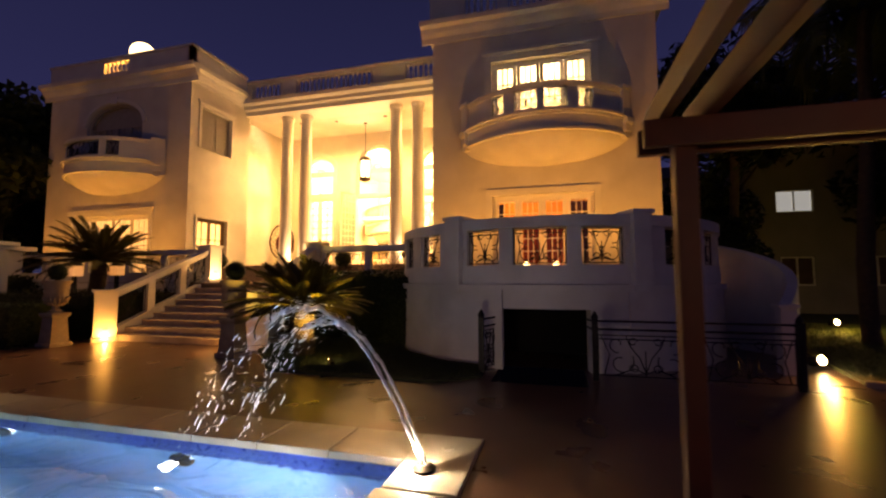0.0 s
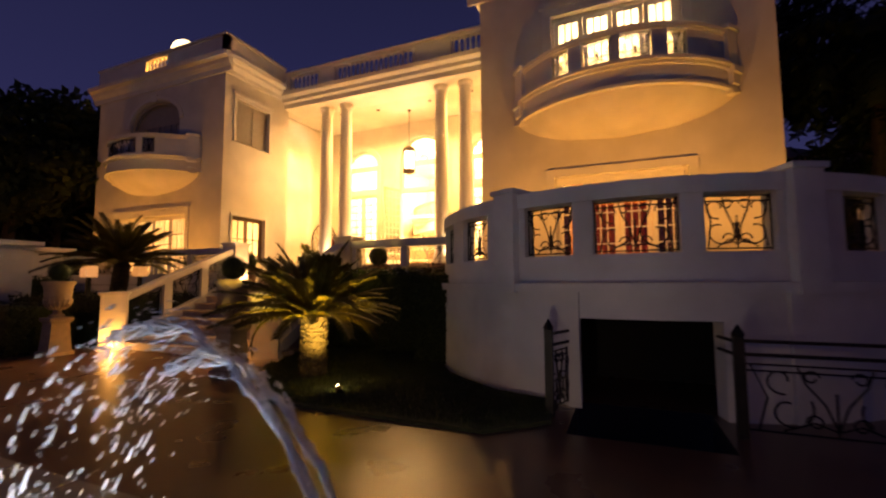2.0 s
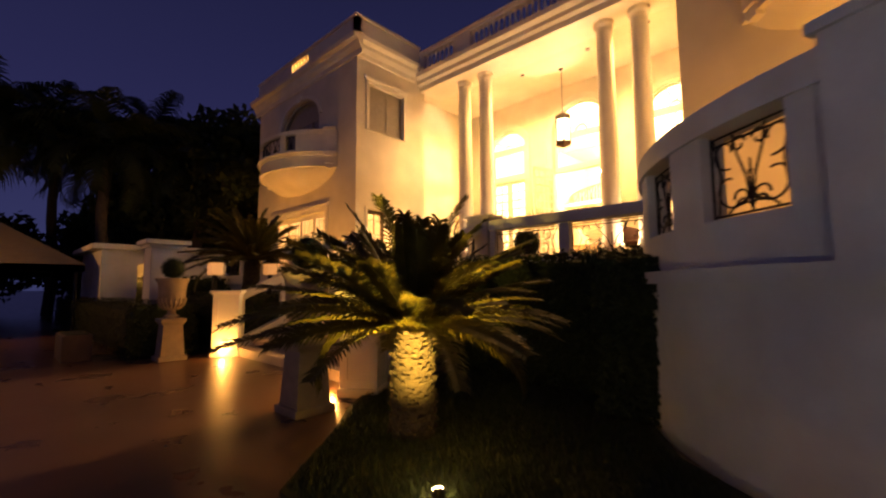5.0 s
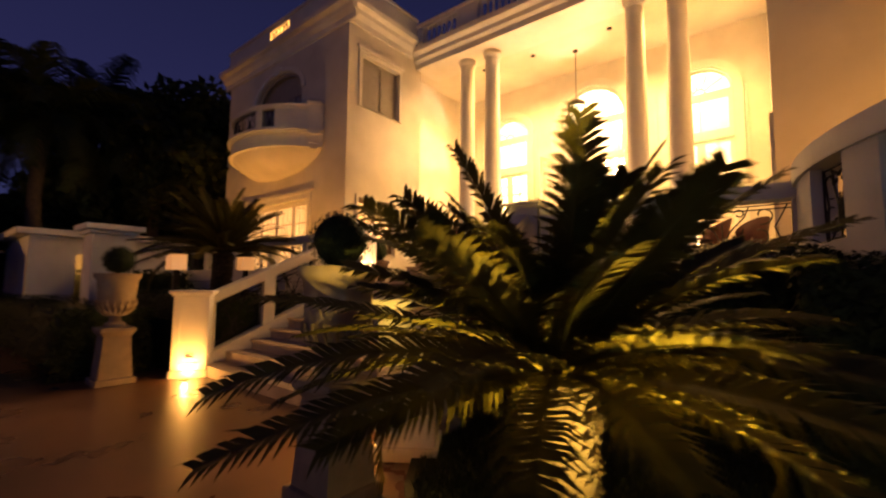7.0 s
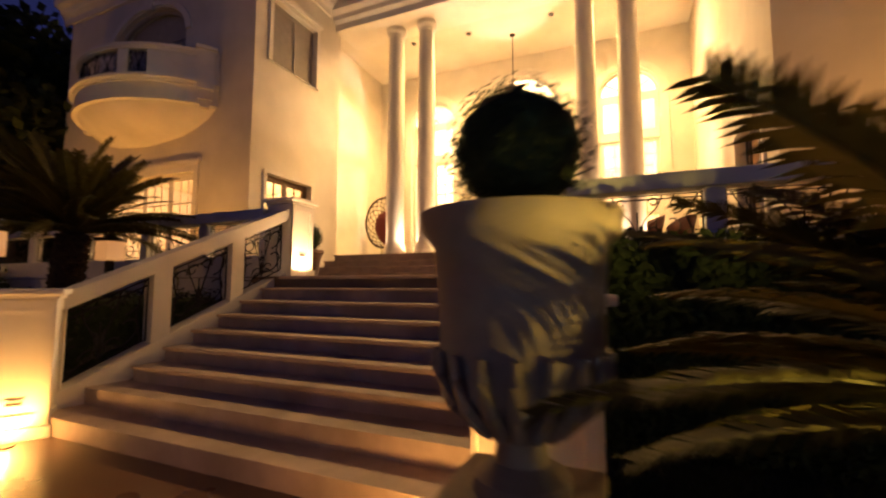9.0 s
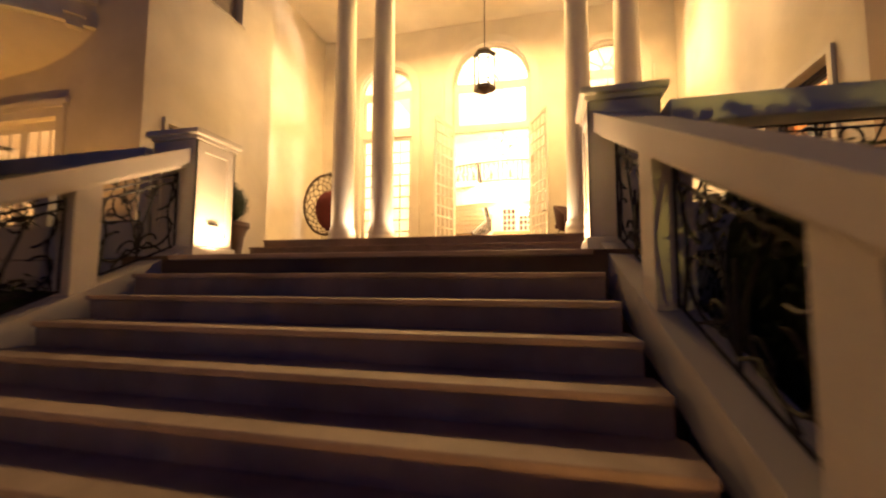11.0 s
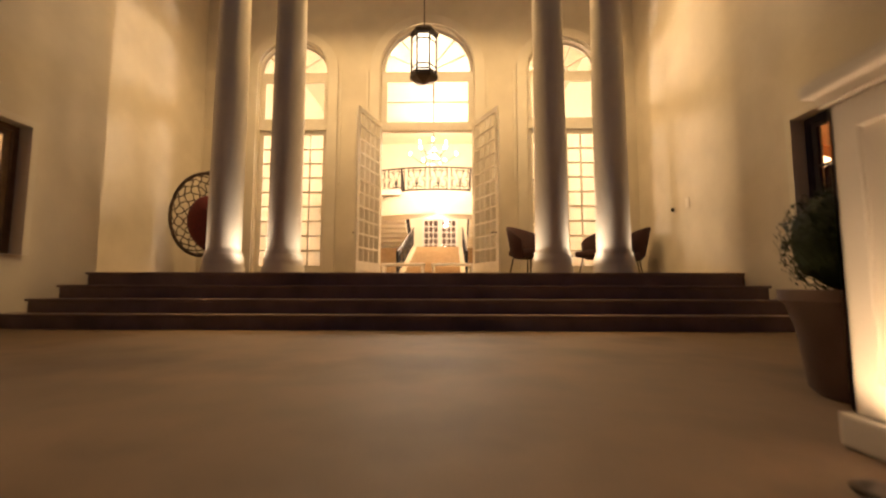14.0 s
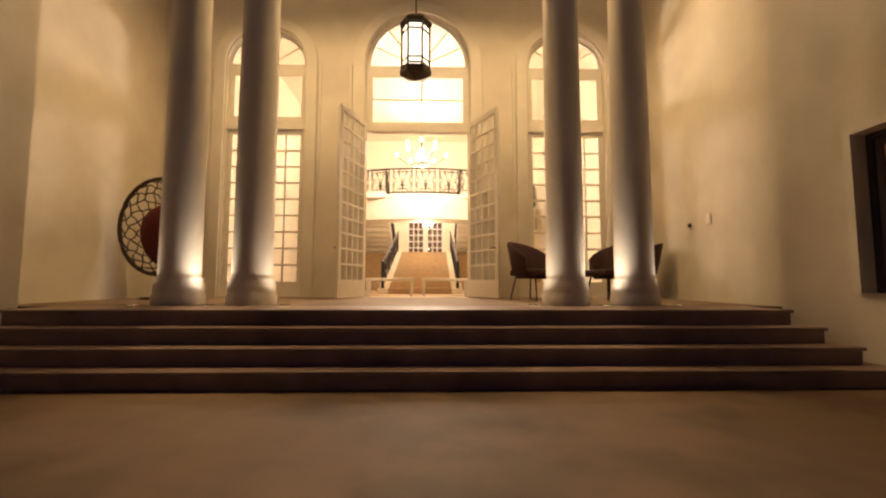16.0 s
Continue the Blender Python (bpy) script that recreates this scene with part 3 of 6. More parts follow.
# tower
tx0, tx1 = -3.7, 4.15
bm = bmesh.new()
slab(bm, rect(tx0, 0, tx1, 11.0), [rect(-1.45, TERRACE, 2.05, 4.75), rect(-1.45, 6.9, 2.05, 9.75)], WALL, pose(0, FRONT, 0))
structure("wall_tower_front", bm, STUCCO, "cream stucco front of the tower")
SIDE_T = Matrix.Translation((-3.7, 0, 0)) @ Matrix(((0, 1, 0, 0), (1, 0, 0, 0), (0, 0, 1, 0), (0, 0, 0, 1)))
bm = bmesh.new()
slab(bm, rect(FRONT + WALL, 0, 23.0, 11.0), [rect(15.9, 2.68, 17.72, 4.7)], WALL, SIDE_T)
structure("wall_tower_side", bm, STUCCO, "cream stucco tower wall beside the portico")
structure("wall_tower_outer", boxed(tx1 - WALL, FRONT + WALL, 0, tx1, 34, 11.0), STUCCO, "outer stucco wall of the tower")
structure("wall_back", boxed(wx0, 36.5, 0, tx1, 36.9, 11.0), HALL_WALL, "back wall of the house")
# door wall of the portico
DOORWALL = 22.95
MID = -9.48
bm = bmesh.new()
slab(bm, rect(-15.8, 0.5, -3.7, 11.0), [arch(MID, PORCH_Z, 1.31, 8.36, 24), arch(-13.28, PORCH_Z + 0.02, 0.98, 8.36, 20, 0.85), arch(-5.7, PORCH_Z + 0.02, 0.98, 8.36, 20, 0.85)], 0.35, pose(0, DOORWALL, 0))
structure("wall_portico", bm, STUCCO, "cream stucco door wall of the portico with three arches")
# ceilings
structure("ceiling_porch", boxed(-15.79, 19.0, 10.5, -3.71, 22.94, 10.7), CEILING, "yellowed plaster ceiling of the portico")
bm = bmesh.new()
box(bm, wx0 + WALL, FRONT + WALL, 5.5, -16.2, 36.4, 5.8)
box(bm, wx0 + WALL, FRONT + WALL, 10.6, -16.2, 36.4, 10.8)
structure("ceiling_wing", bm, HALL_WALL, "plain ceilings of the wing rooms")
bm = bmesh.new()
box(bm, -3.3, FRONT + WALL, 5.5, tx1 - WALL, 36.4, 5.8)
box(bm, -3.3, FRONT + WALL, 10.6, tx1 - WALL, 36.4, 10.8)
structure("ceiling_tower", bm, HALL_WALL, "plain ceilings of the tower rooms")
bm = bmesh.new()
box(bm, wx0 + WALL, FRONT + WALL, 0.3, -16.2, 36.4, 1.66)
box(bm, -3.3, FRONT + WALL, 0.3, tx1 - WALL, 36.4, 1.6)
structure("floor_rooms", bm, CARPET, "floors of the lit rooms")
structure("wall_room_wing", boxed(wx0 + WALL, 21.2, 1.66, -16.2, 21.4, 10.6), HALL_WALL, "cream inner wall of the wing rooms")
bm = bmesh.new()
box(bm, -3.3, 21.2, 1.6, tx1 - WALL, 21.4, 5.5)
structure("wall_room_tower", bm, ORANGE_WALL, "orange inner wall of the tower's lower room")
structure("wall_room_tower_upper", boxed(-3.3, 21.2, 5.8, tx1 - WALL, 21.4, 10.6), HALL_WALL, "cream inner wall of the tower's upper room")
# roof slab
bm = bmesh.new()
box(bm, wx0, FRONT + 0.1, 11.0, -15.2, 36.9, 11.2)
box(bm, -15.2, 18.75, 10.9, -3.7, 36.9, 11.1)
box(bm, tx0, FRONT + 0.1, 11.0, tx1, 36.9, 11.2)
structure("roof_slab", bm, WHITE_STUCCO, "flat concrete roof behind the parapets")

# ---- cornices and parapets ----
CORNICE = [(0, -0.15), (0.06, -0.15), (0.08, 0.05), (0.2, 0.2), (0.24, 0.34), (0.4, 0.42), (0.42, 0.6), (0, 0.6)]


def cornice(name, runs, z, mat=TRIM):
    bm = bmesh.new()
    for p0, p1, out in runs:
        extrude_profile(bm, CORNICE, (*p0, z), (*p1, z), (*out, 0))
    structure(name, bm, mat, "moulded plaster cornice under the roof parapet")


cornice("cornice_wing", [((wx0 - 0.42, FRONT), (-15.2 + 0.42, FRONT), (0, -1)), ((-15.2, FRONT - 0.0), (-15.2, 18.4), (1, 0))], 10.95)
cornice("cornice_tower", [((tx0 - 0.42, FRONT), (tx1 + 0.42, FRONT), (0, -1)), ((tx0, FRONT), (tx0, 18.4), (-1, 0)), ((tx1, FRONT), (tx1, 30), (1, 0))], 10.95)


def parapet(name, p0, p1, z0, z1, gaps, thick=0.25):
    """A parapet with baluster bays: gaps as (start, end) distances along it."""
    p0, p1 = Vector(p0), Vector(p1)
    d = (p1 - p0).normalized()
    length = (p1 - p0).length
    m = Matrix.Translation((p0.x, p0.y, 0)) @ Matrix.Rotation(math.atan2(d.y, d.x), 4, "Z")
    root = thing(name, m, "plaster roof parapet with bays of small balusters", "parapet", kind="structure")
    bm = bmesh.new()
    slab(bm, rect(0, z0, length, z1 - 0.12), [rect(a, z0 + 0.12, b, z1 - 0.24) for a, b in gaps], thick)
    part("parapet_wall", bm, TRIM, root)
    part("coping", boxed(-0.05, -0.06, z1 - 0.116, length + 0.05, thick + 0.06, z1, 0.02), TRIM, root)
    h = z1 - 0.36 - z0
    data = None
    for a, b in gaps:
        n = max(2, int((b - a) / 0.24))
        for i in range(n):
            x = a + (b - a) * (i + 0.5) / n
            if data is None:
                prof = [(0.07, 0), (0.07, 0.05), (0.045, 0.08), (0.075, h * 0.3), (0.04, h * 0.65), (0.06, h - 0.06), (0.07, h - 0.05), (0.07, h)]
                ob = part("baluster", lathe(bmesh.new(), prof, 8), TRIM, root, smooth=True)
                ob.matrix_basis = pose(x, thick / 2, z0 + 0.12)
                data = ob.data
            else:
                piece("baluster", data, root, pose(x, thick / 2, z0 + 0.12))
    return root


parapet("parapet_wing_front", (wx0 - 0.05, FRONT - 0.1), (-15.1, FRONT - 0.1), 11.55, 12.55, [(3.6, 5.2)])
parapet("parapet_wing_side", (-15.1, FRONT - 0.1), (-15.1, 18.6), 11.55, 12.55, [])
parapet("parapet_portico", (-15.1, 18.62), (-3.7, 18.62), 11.2, 12.3, [(0.3, 2.1), (3.0, 7.3), (9.0, 11.0)])
parapet("parapet_tower", (tx0 - 0.1, FRONT - 0.1), (tx1 + 0.1, FRONT - 0.1), 11.55, 12.75, [(1.4, 2.6), (3.0, 5.4), (5.8, 7.0)])
# entablature over the columns
bm = bmesh.new()
box(bm, -15.19, 18.75, 10.45, -3.71, 20.05, 10.899)
structure("beam_entablature", bm, TRIM, "plaster beam that the columns carry")
bm = bmesh.new()
extrude_profile(bm, [(0, -0.2), (0.05, -0.2), (0.07, 0.02), (0.2, 0.1), (0.22, 0.26), (0.4, 0.36), (0.42, 0.55), (0, 0.55)], (-15.19, 18.75, 10.65), (-3.71, 18.75, 10.65), (0, -1, 0))
structure("cornice_portico", bm, TRIM, "moulded cornice over the portico")

# ---- round basement wall under the terrace ----
RC = (0.55, 12.5)
bm = bmesh.new()
door0, door1 = 257.5, 281.5
arc_prism(bm, *RC, 3.85, 4.15, 0.0, TERRACE - 0.02, 178, door0, 40)
arc_prism(bm, *RC, 3.85, 4.15, 0.0, TERRACE - 0.02, door1, 362, 40)
arc_prism(bm, *RC, 3.85, 4.15, 1.17, TERRACE - 0.02, door0, door1, 12)
structure("wall_basement", bm, WHITE_STUCCO, "rounded white stucco basement wall with streaks", True)
bm = bmesh.new()
for a in (door0 - 1.2, 291.5):
    arc_prism(bm, *RC, 4.15, 4.2, 0.0, TERRACE - 0.12, a, a + 2.4, 3)
arc_prism(bm, *RC, 4.15, 4.22, TERRACE - 0.12, TERRACE, 178, 362, 60)
structure("trim_basement", bm, WHITE_STUCCO, "flat stucco bands on the basement wall")
# near-black wall gives the shade behind the opening
structure("wall_basement_inner", boxed(-2.5, 10.5, -1.6, 3.5, 10.7, 1.6), HOLE_SHADE, "inner wall of the basement, coloured near-black for its shade")
bm = bmesh.new()
box(bm, -6.75, 12.45, 0, -3.55, 12.62, TERRACE - 0.02)
box(bm, -24.2, 12.45, 0, -11.85, 12.6, TERRACE - 0.02)
structure("wall_terrace", bm, WHITE_STUCCO, "low white retaining wall of the terrace")


# ---- portico ----
col = thing("column", pose(COLUMNS[0], 19.5, PORCH_Z), "tall smooth cream plaster column lit from its foot", "column", "portico columns")
prof = [(0.385, 0.0), (0.385, 0.14), (0.36, 0.18), (0.365, 0.24), (0.362, 0.32), (0.335, 0.37), (0.34, 0.42)]
part("base", lathe(bmesh.new(), prof, 32), COLUMN, col, smooth=True)
prof = [(0.31, 0.42), (0.305, 1.5), (0.3, 3.5), (0.285, 5.5), (0.26, 7.62), (0.26, 7.66)]
part("shaft", lathe(bmesh.new(), prof, 32), COLUMN, col, smooth=True)
prof = [(0.28, 7.66), (0.29, 7.7), (0.27, 7.74), (0.3, 7.82), (0.34, 7.86), (0.34, 8.0)]
part("capital", lathe(bmesh.new(), prof, 32), COLUMN, col, smooth=True)
for cx in COLUMNS[1:]:
    copy_thing(col, pose(cx, 19.5, PORCH_Z))

up = thing("floor_uplight", pose(COLUMNS[0] - 0.6, 19.3, PORCH_Z), "round recessed floor uplight with a lit lens", "floor light", "column uplights")
part("ring", lathe(bmesh.new(), [(0.06, 0.0), (0.075, 0.0), (0.075, 0.012), (0.06, 0.014)], 16), BRONZE, up)
part("lens", lathe(bmesh.new(), [(0.055, 0.0), (0.055, 0.008), (0.0, 0.012)], 16), SPOT_GLASS, up, "glowing glass lens")
for cx in COLUMNS:
    for side in (-0.6, 0.6):
        if (cx, side) != (COLUMNS[0], -0.6):
            copy_thing(up, pose(cx + side, 19.3, PORCH_Z))

spot = thing("ceiling_spot", pose(-13.0, 20.5, 10.5), "small dark recessed ceiling spot", "ceiling light", "portico ceiling spots")
part("ring", lathe(bmesh.new(), [(0.07, 0.0), (0.09, 0.0), (0.09, -0.03), (0.07, -0.03)], 16), BRONZE, spot)
for sx, sy in ((-10.9, 20.7), (-8.0, 20.7), (-5.8, 20.5)):
    copy_thing(spot, pose(sx, sy, 10.5))

# hexagonal lantern on a long rod
lan = thing("hanging_lantern", pose(PORCH_X, 21.37, 7.12), "large hexagonal bronze and glass lantern hanging from a rod", "lantern")


def hexa(profile, seg=6):
    return lathe(bmesh.new(), profile, seg)


part("bottom_cap", hexa([(0.0, 0.0), (0.12, 0.04), (0.34, 0.13), (0.34, 0.24), (0.3, 0.26)]), BRONZE, lan)
part("top_cap", hexa([(0.3, 1.22), (0.35, 1.24), (0.35, 1.3), (0.2, 1.42), (0.05, 1.5), (0.0, 1.5)]), BRONZE, lan)
part("glass", hexa([(0.275, 0.27), (0.275, 1.21)]), LANTERN_GLASS, lan, "brightly lit lantern glass")
for z in (0.3, 0.42, 1.05, 1.18):
    bm = bmesh.new()
    ring = [(0.3 * math.cos(math.pi / 3 * i), 0.3 * math.sin(math.pi / 3 * i), z) for i in range(7)]
    part("ring", tube(bm, ring, 0.02, 5), BRONZE, lan)
for i in range(6):
    a = math.pi / 3 * i
    part("corner_bar", tube(bmesh.new(), [(0.3 * math.cos(a), 0.3 * math.sin(a), 0.2), (0.3 * math.cos(a), 0.3 * math.sin(a), 1.26)], 0.024, 5), BRONZE, lan)
part("rod", tube(bmesh.new(), [(0, 0, 1.48), (0, 0, 3.36)], 0.016, 6), BRONZE, lan)
part("ceiling_rose", lathe(bmesh.new(), [(0.1, 3.385), (0.1, 3.35), (0.05, 3.31), (0.0, 3.31)], 16), BRONZE, lan)

# arch mouldings, fanlights, transoms
bm = bmesh.new()
for cx, half, rise in ((MID, 1.31, 1.0), (-13.28, 0.98, 0.85), (-5.7, 0.98, 0.85)):
    slab(bm, band(cx, 8.36, half + 0.03, half + 0.3, 24, rise if rise == 1.0 else 0.9), [], -0.06, pose(0, DOORWALL, 0))
    for s in (-1, 1):
        box(bm, cx + s * (half + 0.03), DOORWALL - 0.06, PORCH_Z, cx + s * (half + 0.3), DOORWALL - 0.002, 8.36)
        box(bm, cx + s * (half + 0.34), DOORWALL - 0.035, 5.1, cx + s * (half + 0.4), DOORWALL - 0.002, 8.3)
structure("trim_arches", bm, TRIM, "cream plaster mouldings round the portico arches")


def fanlight(name, cx, half, rise, rays, z=8.36):
    root = thing(name, pose(cx, DOORWALL + 0.15, z), "half-round white fanlight with radiating bars", "window", kind="structure")
    bm = bmesh.new()
    slab(bm, band(0, 0, half * 0.93, half, 24, rise), [], 0.06)
    slab(bm, rect(-half, -0.16, half, 0.0), [], 0.06)
    slab(bm, band(0, 0, half * 0.16, half * 0.22, 12, rise), [], 0.05)
    for i in range(1, rays):
        a = math.pi * i / rays
        tube(bm, [(half * 0.2 * math.cos(a), 0.03, rise * half * 0.2 * math.sin(a)), (half * 0.94 * math.cos(a), 0.03, rise * half * 0.94 * math.sin(a))], 0.018, 4)
    part("window_frame", bm, WHITE_WOOD, root)
    gl = bmesh.new()
    slab(gl, band(0, 0, 0.02, half * 0.93, 24, rise), [], 0.006, pose(0, 0.027, 0))
    part("pane", gl, GLASS, root).visible_shadow = False


fanlight("window_fan_middle", MID, 1.31, 1.0, 7)
fanlight("window_fan_west", -13.28, 0.98, 0.85, 5)
fanlight("window_fan_east", -5.7, 0.98, 0.85, 5)
tr = thing("window_transom", pose(MID, DOORWALL + 0.17, 6.72), "white transom window over the double door", "window", kind="structure")
panes(tr, 2.62, 1.5, 1, 2, WHITE_WOOD, pose(0, 0, 0), stile=0.16)
part("lintel", boxed(-1.31, -0.12, -0.12, 1.31, 0.1, 0.1, 0.015), WHITE_WOOD, tr)
for wname, cx in (("window_west", -13.28), ("window_east", -5.7)):
    root = thing(wname, pose(cx, DOORWALL + 0.17, PORCH_Z), "tall white glazed double window with small panes", "window", kind="structure")
    panes(root, 1.96, 1.35, 2, 1, WHITE_WOOD, pose(0, 0, 4.4), stile=0.14)
    part("lintel", boxed(-0.98, -0.08, 4.2, 0.98, 0.06, 4.4), WHITE_WOOD, root)
    for s in (-1, 1):
        panes(root, 0.97, 4.18, 2, 9, WHITE_WOOD, pose(s * 0.49, 0, 0.02), stile=0.13, bar=0.045, bottom=0.22)

# open leaves of the double door, three by eleven panes
for s in (-1, 1):
    hinge = (MID - 1.28, DOORWALL - 0.02) if s < 0 else (MID + 1.28, DOORWALL - 0.02)
    leaf = thing("door_leaf", pose(hinge[0], hinge[1], PORCH_Z + 0.015, 0, 0, -107 if s < 0 else -64), "open white glazed door leaf with many small panes", "door", "double door leaves")
    ob = panes(leaf, 1.3, 4.3, 4, 11, WHITE_WOOD, pose(0.65, 0, 0), bar=0.04, stile=0.12, depth=0.06, name="door_frame", bottom=0.28, pane=THIN_GLASS)
    hd = part("door_handle", tube(bmesh.new(), [(0, 0.03, 0), (0, -0.09, 0), (-0.12, -0.09, 0.0)], 0.014, 6), BRONZE, leaf, "dark bronze handle")
    hd.matrix_basis = pose(1.22, -0.03, 1.1)
    part("hinge", lathe(bmesh.new(), [(0.018, 0.5), (0.018, 0.7)], 8), BRONZE, leaf)

# wall switch plate
sw = thing("switch_plate", pose(-3.72, 20.6, 3.95, 0, 0, 90), "small white switch plate on the wall", "switch")
part("plate", boxed(-0.06, 0.0, 0.0, 0.06, 0.02, 0.2, 0.006), WHITE_WOOD, sw)
part("button", boxed(-0.02, 0.02, 0.07, 0.02, 0.028, 0.13, 0.003), WHITE_WOOD, sw)
sw2 = thing("socket_knob", pose(-3.72, 21.2, 4.0, 0, -90, 0), "small round dark wall knob", "switch")
part("knob", lathe(bmesh.new(), [(0.045, 0), (0.045, 0.03), (0.03, 0.045), (0, 0.05)], 14), BRONZE, sw2)


# hanging egg chair
egg = thing("egg_chair", pose(-14.72, 21.3, PORCH_Z), "round dark wicker egg chair with a burgundy cushion", "chair")
bm = bmesh.new()
for i in range(20):
    for way in (-1, 1):
        pts = []
        for k in range(13):
            b = math.pi * 0.5 * k / 12
            a = 2 * math.pi * i / 20 + way * 1.25 * k / 12 + 0.05 * math.sin(k * 2.1 + i)
            pts.append((0.78 * math.cos(b) * math.cos(a), 0.5 * math.sin(b) + 0.05 * math.cos(b), 1.5 + 0.98 * math.cos(b) * math.sin(a)))
        tube(bm, pts, 0.014, 4)
tagged(part("shell", bm, WICKER, egg, smooth=True), kind="stuff")
part("rim", tube(bmesh.new(), [(0.79 * math.cos(2 * math.pi * i / 40), 0.05, 1.5 + 0.99 * math.sin(2 * math.pi * i / 40)) for i in range(41)], 0.04, 8), WICKER, egg, smooth=True)
bm = bmesh.new()
bmesh.ops.create_uvsphere(bm, u_segments=20, v_segments=12, radius=1, matrix=Matrix.LocRotScale((0.16, 0.16, 1.28), Euler((0.25, 0, 0)), (0.58, 0.25, 0.68)))
part("cushion", bm, RED_FABRIC, egg, "burgundy cushion", smooth=True)
part("stand", tube(bmesh.new(), [(0.0, 0.75, 0.03), (0.0, 0.8, 1.4), (0, 0.7, 2.4), (0, 0.3, 2.62), (0, 0.05, 2.5)], 0.03, 8), IRON, egg, smooth=True)
part("foot", lathe(bmesh.new(), [(0.55, 0.0), (0.55, 0.03), (0.52, 0.04), (0.0, 0.04)], 28, (0, 0.55, 0)), IRON, egg)


# upholstered shell armchairs
def armchair(m):
    ch = thing("armchair", m, "dark plum upholstered tub armchair on thin metal legs", "chair", "porch armchairs")
    bm = bmesh.new()
    n = 18
    rows = []
    for i in range(n + 1):
        a = radians(-200 + 220 * i / n)
        f = math.sin(math.pi * i / n)
        top = 0.72 + 0.3 * f ** 0.8
        rows.append([bm.verts.new((r * math.cos(a) * 0.95, -r * math.sin(a) * 0.9 + lean, z)) for r, z, lean in ((0.29, 0.36, 0), (0.38, 0.46, 0), (0.4, top - 0.03, 0.1 * f), (0.38, top, 0.11 * f), (0.35, top - 0.03, 0.1 * f), (0.3, 0.5, 0))])
    for a, b in zip(rows, rows[1:]):
        for k in range(6):
            bm.faces.new((a[k], a[(k + 1) % 6], b[(k + 1) % 6], b[k]))
    bm.faces.new(rows[0][::-1])
    bm.faces.new(rows[-1])
    part("backrest", bm, DARK_FABRIC, ch, smooth=True)
    part("seat", boxed(-0.3, -0.34, 0.4, 0.3, 0.27, 0.52, 0.05), DARK_FABRIC, ch, smooth=True)
    for sx in (-1, 1):
        for sy in (-1, 1):
            part("leg", tube(bmesh.new(), [(sx * 0.2, sy * 0.2, 0.42), (sx * 0.27, sy * 0.27, 0.0)], 0.013, 6), IRON, ch)
    return ch


chair = armchair(pose(-7.0, 21.35, PORCH_Z, 0, 0, 40) @ Matrix.Diagonal((1.22, 1.22, 1.22, 1)))
copy_thing(chair, pose(-5.35, 21.5, PORCH_Z, 0, 0, -70))
copy_thing(chair, pose(-4.42, 22.15, PORCH_Z, 0, 0, -120))
side = thing("side_table", pose(-6.15, 21.75, PORCH_Z), "small round dark metal side table between the armchairs", "table")
part("tabletop", lathe(bmesh.new(), [(0.0, 0.5), (0.26, 0.5), (0.27, 0.52), (0.26, 0.54), (0.0, 0.54)], 24), IRON, side)
part("stem", lathe(bmesh.new(), [(0.02, 0.02), (0.02, 0.5)], 8), IRON, side)
part("foot", lathe(bmesh.new(), [(0.18, 0.0), (0.18, 0.015), (0.02, 0.03)], 20), IRON, side)

# ---- hall behind the door ----
structure("floor_hall", boxed(-15.19, 23.31, PORCH_Z - 0.2, -3.71, 36.4, PORCH_Z - 0.008), CARPET, "tan stone hall floor")
bm = bmesh.new()
box(bm, -15.19, 23.31, PORCH_Z, -14.9, 36.4, 10.6)
box(bm, -4.0, 23.31, PORCH_Z, -3.71, 36.4, 10.6)
box(bm, -14.9, 35.6, PORCH_Z, -4.0, 35.9, 10.6)
structure("wall_hall", bm, HALL_WALL, "warm cream hall walls")
structure("ceiling_hall", boxed(-15.19, 23.31, 10.6, -3.71, 36.4, 10.75), HALL_WALL, "cream hall ceiling")
HS_Y0, HS_N = 26.0, 10
hs = thing("stairs_hall", pose(MID, HS_Y0, PORCH_Z), "central hall stairs with a tan runner", "stairs", kind="structure")
for k in range(HS_N):
    part("step", boxed(-1.35, k * 0.62, 0.0, 1.35, k * 0.62 + 0.66, (k + 1) * 0.172, 0.01), HALL_WALL, hs)
    part("runner", boxed(-1.0, k * 0.62 - 0.008, k * 0.172, 1.0, k * 0.62 + 0.64, (k + 1) * 0.172 + 0.008, 0.004), CARPET, hs)
structure("floor_landing", boxed(-14.9, 32.2, PORCH_Z, -4.0, 35.59, PORCH_Z + 1.72), CARPET, "hall landing")
for s in (-1, 1):
    rail = thing("stair_railing", pose(MID + s * 1.2, HS_Y0, PORCH_Z), "dark iron stair railing with a slim handrail", "railing", "hall stair railings")
    part("handrail", tube(bmesh.new(), [(0, 0.0, 1.0), (0, 6.2, 2.72)], 0.035, 8), BRONZE, rail)
    for k in range(11):
        y = 0.2 + k * 0.6
        part("post", tube(bmesh.new(), [(0, y, y * 0.27), (0, y, y * 0.277 + 1.0)], 0.016 if k else 0.05, 6), IRON, rail)
    for k in range(5):
        iron_panel("scroll", 0.9, 0.7, pose(0, 1.0 + k * 1.2, 0.45 + k * 1.2 * 0.277, 0, 0, 90), rail, 0.277, 0.012)
